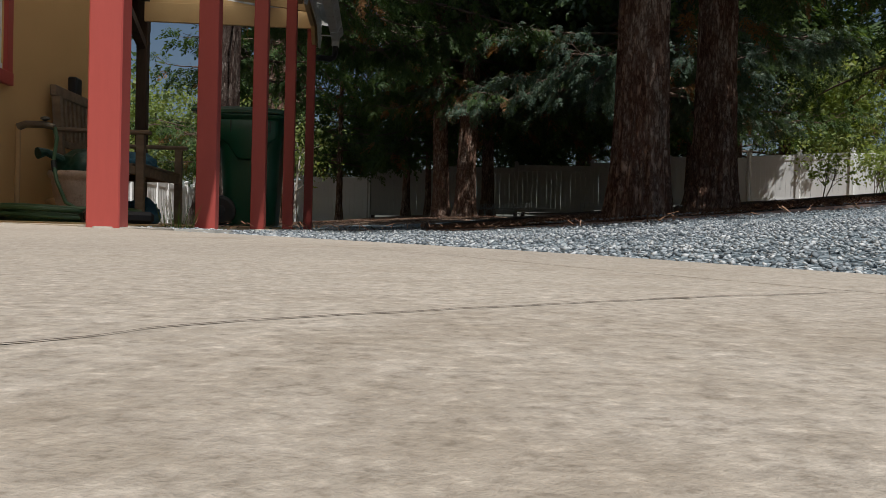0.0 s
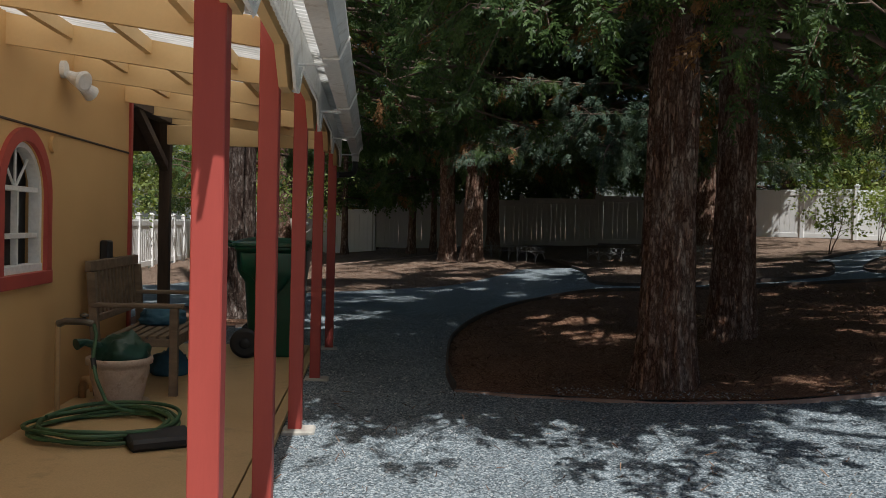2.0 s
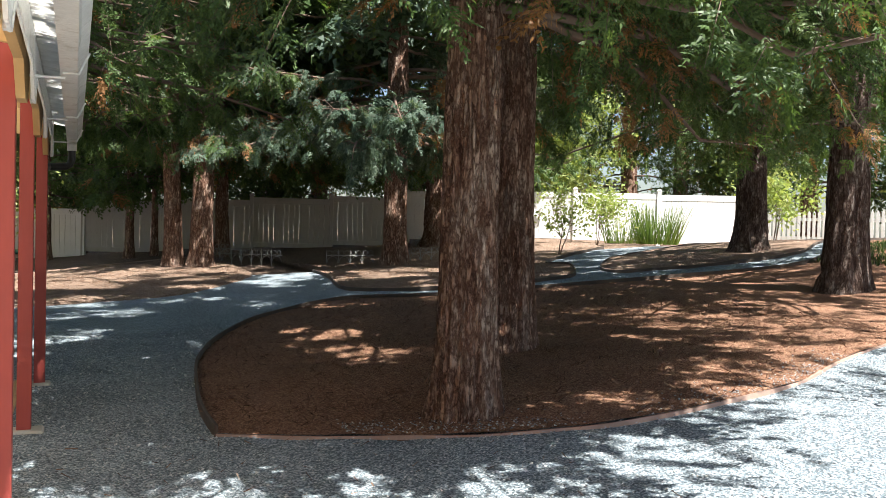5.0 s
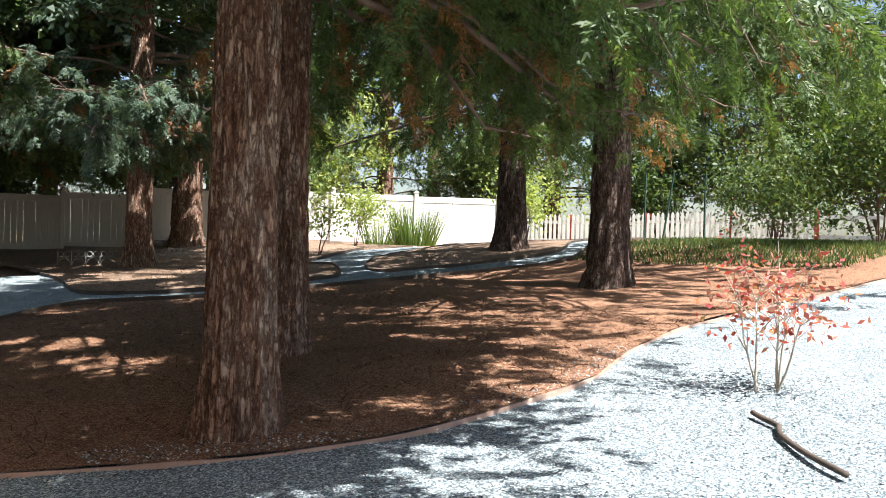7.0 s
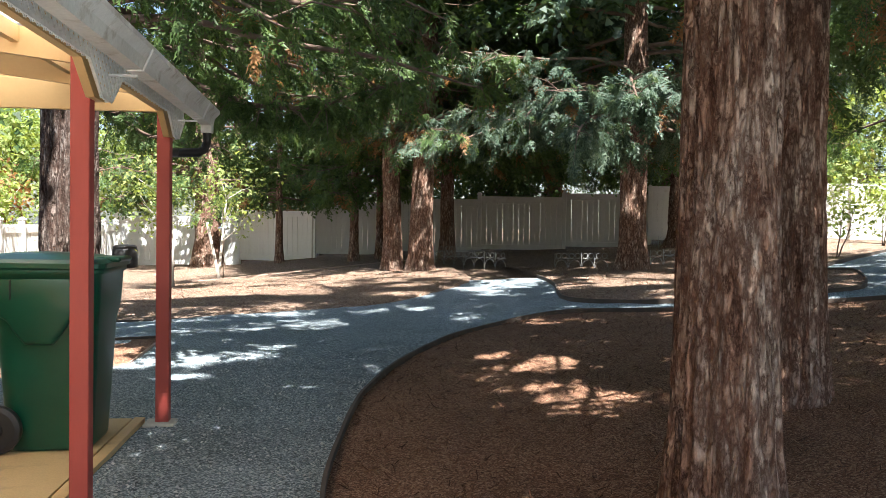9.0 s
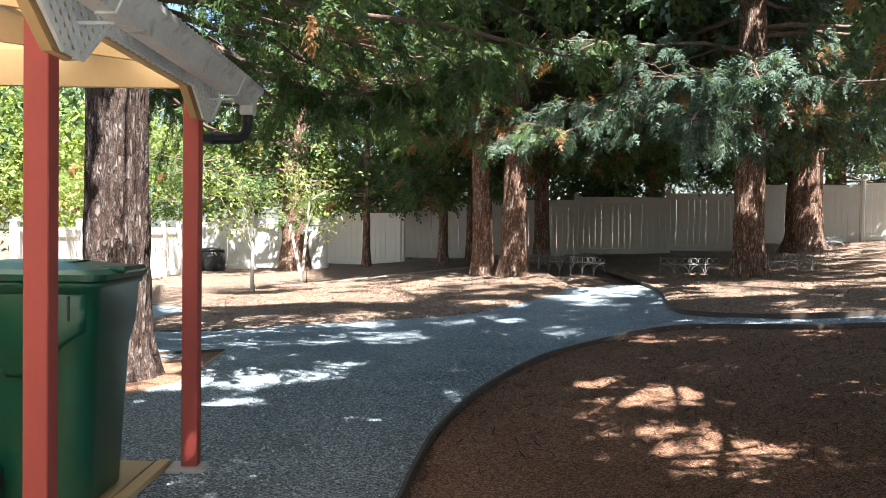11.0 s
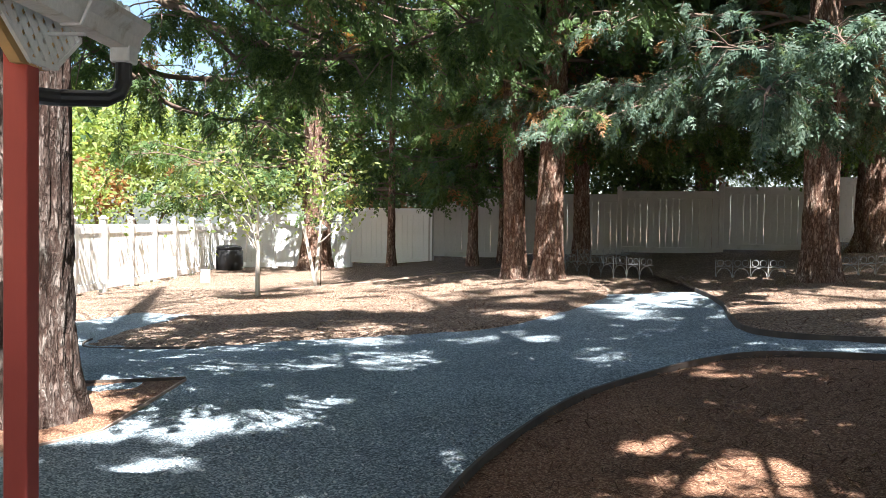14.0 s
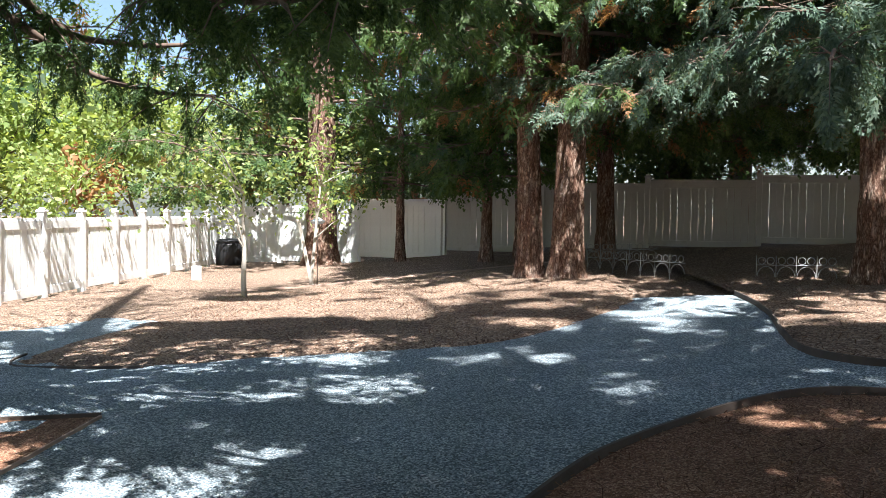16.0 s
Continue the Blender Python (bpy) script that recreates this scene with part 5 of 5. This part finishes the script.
def bin_ring(bm, z, x0, x1, y0, y1, r):
    vs = []
    for cx, cy, a0 in ((x1 - r, y1 - r, 0), (x0 + r, y1 - r, 90), (x0 + r, y0 + r, 180), (x1 - r, y0 + r, 270)):
        for k in range(6):
            a = radians(a0 + 18 * k)
            vs.append(bm.verts.new((cx + r * math.cos(a), cy + r * math.sin(a), z)))
    return vs


def skin(bm, rings, cap=True):
    for a, b in zip(rings, rings[1:]):
        for k in range(len(a)):
            bm.faces.new((a[k], a[(k + 1) % len(a)], b[(k + 1) % len(b)], b[k]))
    if cap:
        bm.faces.new(rings[0][::-1])
        bm.faces.new(rings[-1])
    return bm


bm = bmesh.new()
skin(bm, [bin_ring(bm, z, *v) for z, v in [(0.14, (-1.33, -0.895, 7.80, 8.30, 0.09)), (0.16, (-1.345, -0.885, 7.79, 8.31, 0.10)), (0.60, (-1.375, -0.860, 7.77, 8.33, 0.10)), (0.84, (-1.39, -0.850, 7.755, 8.345, 0.10)), (0.90, (-1.43, -0.840, 7.74, 8.36, 0.09)), (0.96, (-1.455, -0.830, 7.73, 8.37, 0.08)), (1.14, (-1.465, -0.820, 7.72, 8.38, 0.08)), (1.145, (-1.48, -0.805, 7.705, 8.395, 0.08)), (1.175, (-1.48, -0.805, 7.705, 8.395, 0.08))]])
sub("body", bm, GREENBIN, bin_, "green moulded body").data.shade_smooth()
bm = bmesh.new()
skin(bm, [bin_ring(bm, z, *v) for z, v in [(1.177, (-1.50, -0.790, 7.69, 8.41, 0.08)), (1.205, (-1.50, -0.785, 7.69, 8.41, 0.08)), (1.225, (-1.46, -0.825, 7.73, 8.37, 0.09)), (1.25, (-1.40, -1.005, 7.85, 8.25, 0.09)), (1.255, (-1.36, -1.0, 7.9, 8.2, 0.09))]])
lid = sub("lid", bm, GREENBIN, bin_, "low domed lid")
sub("handle_bar", tube(bmesh.new(), [(-1.47, 7.82, 1.17), (-1.60, 7.80, 1.20), (-1.64, 7.84, 1.205), (-1.64, 8.26, 1.205), (-1.60, 8.30, 1.20), (-1.47, 8.28, 1.17)], 0.018, 10), GREENBIN, bin_)
sub("grip", block((-0.915, 7.9, 1.205), (-0.745, 8.2, 1.235), 0.012), GREENBIN, bin_)
for y in (7.70, 8.33):
    wheel = sub("wheel", lathe(bmesh.new(), [(0.04, -0.03), (0.11, -0.032), (0.135, -0.024), (0.14, 0.0), (0.135, 0.024), (0.11, 0.032), (0.04, 0.03)], 32), BLACK, bin_, "black plastic wheel")
    wheel.data.transform(bin_.matrix_basis @ Matrix.Identity(4))
    wheel.data.transform(Matrix.Translation((-0.28, y + 0.03 - 8.04, 0.14)) @ pose(0, 0, 0, 90, 0, 0))
    part("hub", lathe(bmesh.new(), [(0.02, -0.045), (0.045, -0.04), (0.05, -0.03), (0.05, 0.03), (0.045, 0.04), (0.02, 0.045)], 20), BLACK, wheel).data.transform(Matrix.Translation((-0.28, y + 0.03 - 8.04, 0.14)) @ pose(0, 0, 0, 90, 0, 0))
sub("axle", tube(bmesh.new(), [(-1.36, 7.72, 0.27), (-1.36, 8.36, 0.27)], 0.012, 8), BLACK, bin_)
STAMP = plain("pale_stamp", (0.45, 0.55, 0.50), (0.60, 0.68, 0.63), 5.0, 60, 0.6, 0.1, 0.001)
sub("stamp", block((-1.22, 7.7775, 0.70), (-0.96, 7.7800, 0.712)), STAMP, bin_, "faint pale stamped line")
sub("stamp", block((-1.12, 7.7725, 0.685), (-1.03, 7.7750, 0.725)), STAMP, bin_, "faint pale stamped mark")
shoulder = [(-1.43, 1.125), (-0.855, 1.125), (-0.865, 0.95), (-0.97, 0.88), (-1.03, 0.79), (-1.07, 0.745), (-1.21, 0.745), (-1.25, 0.79), (-1.31, 0.88), (-1.415, 0.95)]
bm = bmesh.new()
rows = []
for out, y in ((0.0, 7.79), (0.004, 7.742), (0.02, 7.722), (0.05, 7.714)):
    cx, cz = -1.14, 0.98
    rows.append([bm.verts.new((cx + (x - cx) * (1 - out * 2.2), y, cz + (z - cz) * (1 - out * 2.6))) for x, z in shoulder])
for a, b in zip(rows, rows[1:]):
    for k in range(len(a)):
        bm.faces.new((a[k], a[(k + 1) % len(a)], b[(k + 1) % len(b)], b[k]))
bm.faces.new(rows[-1])
bmesh.ops.recalc_face_normals(bm, faces=bm.faces)
sub("shoulder_panel", bm, GREENBIN, bin_).data.shade_smooth()
for x in (-1.28, -0.93):
    sub("rib", block((x - 0.005, 7.708, 1.0), (x + 0.005, 7.730, 1.11), 0.002), BLACK, bin_)

bin_.location.x -= 0.03
bin_.location.y -= 0.2
bin_.scale = (1.05, 1.0, 1.03)

# ---- yard things ----
barrel = tagged(empty("compost_barrel", pose(-5.7, 29.0, height(-5.7, 29.0))), "squat black compost barrel in the sun", "barrel")
part("body", lathe(bmesh.new(), [(0.34, 0), (0.36, 0.03), (0.37, 0.3), (0.36, 0.55), (0.33, 0.6)], 28), BLACK, barrel, smooth=True)
part("lid", lathe(bmesh.new(), [(0.345, 0.60), (0.345, 0.64), (0.28, 0.69), (0.08, 0.71)], 28), BLACK, barrel, smooth=True)
tagged(part("marker_post", block((-4.92, 24.0, 0.05), (-4.74, 24.12, 0.42), 0.01), WHITE), "short white post in the sunlit ground", "post")
DISHW = plain("pale_dish", (0.42, 0.50, 0.58), (0.60, 0.66, 0.72), 5.0, 60, 0.5, 0.1, 0.002)
feeder = tagged(empty("bird_feeder", pose(-2.0, 22.3, height(-2.0, 22.3))), "pale bird feeder on a thin dark pole", "bird feeder")
sub("pole", tube(bmesh.new(), [(-2.0, 22.3, 0.1), (-2.0, 22.3, 1.32)], 0.012, 8), DARKWOOD, feeder)
sub("dish", lathe(bmesh.new(), [(0.03, 0.0), (0.10, 0.015), (0.14, 0.06), (0.13, 0.06), (0.06, 0.1), (0.02, 0.13)], 20, (-2.0, 22.3, 1.32)), DISHW, feeder, "pale blue-grey dish")


def hoop_edging(a, b, label):
    """Low wire border: posts, a rail and hoops with scrolls."""
    a, b = Vector(a), Vector(b)
    n = max(1, round((b - a).length / 0.30))
    thing = tagged(empty("wire_border", Matrix.Translation((a.x, a.y, height(a.x, a.y)))), label, "garden border", "wire borders")
    d = (b - a) / n
    for j in range(n):
        p, q = a + d * j, a + d * (j + 1)
        zp, zq = height(p.x, p.y), height(q.x, q.y)
        bm = bmesh.new()
        P, Q = Vector((p.x, p.y, zp)), Vector((q.x, q.y, zq))
        mid = (P + Q) / 2
        tube(bm, [P + Vector((0, 0, -0.05)), P + Vector((0, 0, 0.36))], 0.006, 5)
        tube(bm, [P + Vector((0, 0, 0.22)), Q + Vector((0, 0, 0.22))], 0.005, 5)
        arc = [P.lerp(Q, 0.5 - 0.45 * math.cos(math.pi * k / 8)) + Vector((0, 0, 0.04 + 0.16 * math.sin(math.pi * k / 8))) for k in range(9)]
        tube(bm, arc, 0.005, 5)
        for s in (-1, 1):
            curl = [mid + (Q - P) * s * 0.22 + (Q - P).normalized() * 0.055 * math.cos(2 * math.pi * k / 10) + Vector((0, 0, 0.285 + 0.055 * math.sin(2 * math.pi * k / 10))) for k in range(11)]
            tube(bm, curl, 0.005, 4)
        sub("panel", bm, IRON, thing)
    return thing


hoop_edging((2.85, 22.9), (4.25, 21.2), "low pale wire border with hoops beside the trunks")
hoop_edging((5.2, 20.6), (6.2, 20.0), "low pale wire border with hoops in the mulch")
hoop_edging((6.9, 20.2), (8.7, 20.4), "low pale wire border with hoops behind the cedar")
hoop_edging((9.2, 25.0), (10.6, 24.2), "low pale wire border near the fence")
hoop_edging((3.0, 24.6), (4.4, 24.4), "low pale wire border in the far shade")
hose_pts = [(4.13, 3.62), (4.05, 3.5), (3.98, 3.38), (3.85, 3.3), (3.65, 3.05), (3.5, 2.8)]
tagged(part("drip_line", tube(bmesh.new(), [(x, y, height(x, y) + 0.03) for x, y in smooth_line(hose_pts, 0.06)], 0.016, 8), EDGING, smooth=True), "thin brown pipe curving over the gravel", "pipe")

# bare limbs of the cedar by the patio, with hanging sprays
def limb_of(tree, line, r, twigs, per, seed, kind=FINE, foliage=CEDAR):
    """A limb through the given points, with twigs and sprays, as a part of its tree."""
    rng = random.Random(seed)
    base = tree.matrix_basis.translation
    path = []
    for a, b in zip(line, line[1:]):
        for k in range(6):
            path.append(Vector(a).lerp(Vector(b), k / 6) - base)
    path.append(Vector(line[-1]) - base)
    for _ in range(4):
        path = [path[0]] + [(path[i - 1] + path[i] * 2 + path[i + 1]) / 4 for i in range(1, len(path) - 1)] + [path[-1]]
    n = len(path)
    bm = tube(bmesh.new(), path, [r * (1 - 0.8 * k / n) * (1 + 0.12 * noise.noise(Vector((k * 0.9, seed, 0)))) for k in range(n)], 9)
    spots = []
    for k in range(twigs):
        i = rng.randrange(n // 5, n)
        p = path[i]
        e = Vector((rng.uniform(-0.5, 0.6), rng.uniform(-0.8, 0.8), rng.uniform(-0.6, 0.25))) * rng.uniform(0.3, 0.95)
        mid = p + e * 0.5 + Vector((0, 0, 0.05))
        tube(bm, [p, mid, p + e], [0.009, 0.006, 0.002], 4, False)
        for q in range(per):
            u = rng.uniform(0.25, 1.0)
            spots.append(spot(p + e * u, e + Vector((rng.uniform(-0.4, 0.4), rng.uniform(-0.4, 0.4), rng.uniform(-1.2, 0.0))), rng.uniform(-1, 1), rng.uniform(0.6, 1.1)))
    wood = part("limb", bm, TWIG, tree, "long bare sagging limb", smooth=True)
    ob = new("sprays", cloud_mesh("sprays", *kind, spots, foliage))
    ob.parent = wood
    tagged(ob, "hanging green sprays", kind="stuff")


limb_of(BESIDE, [(-1.9, 11.4, 3.3), (-1.5, 11.5, 3.19), (-1.05, 11.58, 2.96), (-0.5, 11.64, 2.74), (-0.05, 11.65, 2.69), (0.4, 11.6, 2.74), (0.65, 11.55, 2.85), (1.2, 11.5, 3.0)], 0.04, 60, 9, 5)
limb_of(BESIDE, [(-2.15, 11.4, 3.6), (-2.3, 12.0, 3.3), (-2.33, 12.6, 2.98), (-2.23, 12.9, 2.91), (-2.07, 13.2, 2.75), (-1.91, 13.5, 2.58), (-1.51, 13.8, 2.49), (-1.1, 14.0, 2.5)], 0.05, 40, 6, 6)
limb_of(BESIDE, [(-2.1, 11.4, 4.0), (-2.3, 12.2, 3.6), (-2.32, 13.0, 3.16), (-2.21, 13.3, 3.01), (-2.07, 13.6, 2.88), (-1.63, 14.0, 2.9), (-1.0, 14.3, 3.0)], 0.055, 40, 6, 7)

limb_of(FAR_CEDAR, [(6.4, 19.2, 3.2), (5.9, 18.0, 3.05), (5.2, 16.8, 2.95), (4.6, 15.6, 3.1), (4.1, 14.7, 3.05), (3.8, 14.0, 2.8)], 0.06, 70, 9, 8, MID, BLUECEDAR)
limb_of(FAR_CEDAR, [(6.4, 19.2, 4.4), (5.9, 18.0, 4.3), (5.5, 16.8, 4.1), (5.1, 15.6, 3.8), (4.9, 14.7, 3.4)], 0.05, 60, 9, 9, MID, BLUECEDAR)

# knots on the trunk in the mulch bed
for x, z, s in ((1.853, 2.06, 0.030), (1.916, 2.12, 0.022), (1.83, 2.277, 0.026), (2.10, 1.562, 0.036), (2.00, 1.30, 0.020)):
    y = 5.55 - math.sqrt(max(0.002, 0.176 ** 2 - (x - 2.03) ** 2))
    bm = bmesh.new()
    centre, way = Vector((x, y, z)), Vector((x - 2.03, y - 5.55, 0)).normalized()
    side = Vector((-way.y, way.x, 0))
    rows = []
    for j in range(7):
        u = j / 6
        rad = s * (1.5 - 1.2 * u)
        out = 0.012 * math.sin(u * math.pi * 0.75) * (1 + 0.4 * u) - 0.02 * max(0, u - 0.72)
        rows.append([bm.verts.new(centre - way * 0.006 + way * (out + 0.003 * noise.noise(Vector((k, j, s * 99)))) + (side * math.cos(a) * 0.85 + Vector((0, 0, math.sin(a)))) * rad * (1 + 0.15 * noise.noise(Vector((math.cos(a) * 2, math.sin(a) * 2, s * 50)))) - TREE.matrix_basis.translation) for k, a in enumerate(2 * math.pi * q / 14 for q in range(14))])
    for a, b in zip(rows, rows[1:]):
        for k in range(14):
            bm.faces.new((a[k], a[(k + 1) % 14], b[(k + 1) % 14], b[k]))
    bm.faces.new(rows[-1])
    bmesh.ops.recalc_face_normals(bm, faces=bm.faces)
    part("knot", bm, BARK, TREE, smooth=True)

# ---- loose stones and litter ----
def island_material(name, tones, rough):
    m, nt, b = shader(name)
    geo = nt.nodes.new("ShaderNodeNewGeometry")
    c = ramp(nt, geo.outputs["Random Per Island"], [(i / (len(tones) - 1), t) for i, t in enumerate(tones)])
    c = blend(nt, c, ramp(nt, grain(nt, where(nt), 120, 3.0), [(0.3, (0.75, 0.75, 0.75)), (0.7, (1.15, 1.15, 1.15))]), 0.8, "MULTIPLY")
    nt.links.new(c, b.inputs["Base Color"])
    b.inputs["Roughness"].default_value = rough
    b.inputs["Specular IOR Level"].default_value = 0.3
    return m


STONE = island_material("crushed_stone", [(0.12, 0.14, 0.152), (0.24, 0.27, 0.29), (0.35, 0.385, 0.405), (0.46, 0.485, 0.495), (0.66, 0.67, 0.66)], 0.85)
CHIP = island_material("needle_litter", [(0.05, 0.022, 0.013), (0.11, 0.05, 0.028), (0.19, 0.10, 0.055), (0.34, 0.22, 0.14)], 0.9)
rng = random.Random(77)
in_bed = inside_of(FAR_EDGE + [(16.0, 5.0)] + NEAR_EDGE[::-1][:-1])
octa = [(1, 0, 0), (-0.9, 0.2, 0.1), (0.1, 0.95, -0.1), (0, -1, 0.15), (0.1, 0.05, 0.55), (0, 0, -0.5)]
faces = [(0, 2, 4), (2, 1, 4), (1, 3, 4), (3, 0, 4), (2, 0, 5), (1, 2, 5), (3, 1, 5), (0, 3, 5)]


def scatter(x0, x1, y0, y1, n, lo, hi, ok):
    out = []
    for _ in range(n):
        x, y = rng.uniform(x0, x1), rng.uniform(y0, y1)
        if ok(x, y):
            s = rng.uniform(lo, hi)
            m = Matrix.Translation((x, y, height(x, y) + 0.012 * rng.random() + 0.02 * noise.noise(Vector((x * 2.2, y * 2.2, 3.3))))) @ Euler((rng.uniform(-0.7, 0.7), rng.uniform(-0.7, 0.7), rng.uniform(0, 6.28))).to_matrix().to_4x4() @ Matrix.Diagonal((s * rng.uniform(0.7, 1.4), s * rng.uniform(0.6, 1.1), s * rng.uniform(0.5, 0.9), 1))
            out.append(np.array(m))
    return out


def on_gravel(x, y):
    d = max((x + 0.47) * 0.81 + (y - 1.37) * 0.586, (x - 0.42) * 0.92 + (y + 0.12) * 0.39)
    return d > 0.012 and not in_bed(x, y) and x > -0.76


spots = scatter(-0.75, 3.6, -1.0, 2.6, 26000, 0.0035, 0.0078, on_gravel) + scatter(-0.6, 2.0, -0.6, 2.2, 22000, 0.0035, 0.0072, on_gravel) + scatter(-0.75, 5.5, 2.6, 5.8, 12000, 0.005, 0.010, on_gravel) + scatter(-0.75, 1.4, 5.8, 11.5, 4000, 0.008, 0.014, on_gravel)
def near_board(x, y):
    d = min(math.hypot(x - a, y - b) for a, b in NEAR_EDGE[::3])
    return in_bed(x, y) and rng.random() < math.exp(-((d - 0.05) / 0.22) ** 2)


spilled = scatter(1.2, 5.2, 4.75, 6.0, 5200, 0.005, 0.010, near_board)
for m in spilled:
    m[2, 3] += 0.03
spots += spilled
tagged(new("gravel_stones", cloud_mesh("gravel_stones", octa, faces, spots, STONE)), "loose angular blue-grey gravel stones", "gravel", kind="stuff")
spots = scatter(0.4, 6.5, 4.7, 12.5, 17000, 0.012, 0.035, in_bed)
spots += scatter(-0.7, 2.5, 2.5, 6.0, 250, 0.012, 0.03, on_gravel)
spots += scatter(-3.0, 3.0, 14.8, 21.0, 7000, 0.012, 0.035, inside_of(WEST + [(3.2, 27.7), (-6.1, 27.0), (-6.1, 21.5)]))
spots += scatter(3.8, 9.0, 12.6, 21.0, 6000, 0.012, 0.035, inside_of(EAST + [(14, 23.5), (12, 26.0), (4.35, 27.6)]))
flake = [(1, 0.12, 0), (1, -0.12, 0.1), (-1, -0.12, 0), (-1, 0.12, 0.12)]
ob = new("needle_litter", cloud_mesh("needle_litter", flake, [(0, 1, 2, 3)], spots, CHIP))
ob.location.z = 0.035
tagged(ob, "scattered dry needles, bark flakes and leaves on the mulch", "litter", kind="stuff")
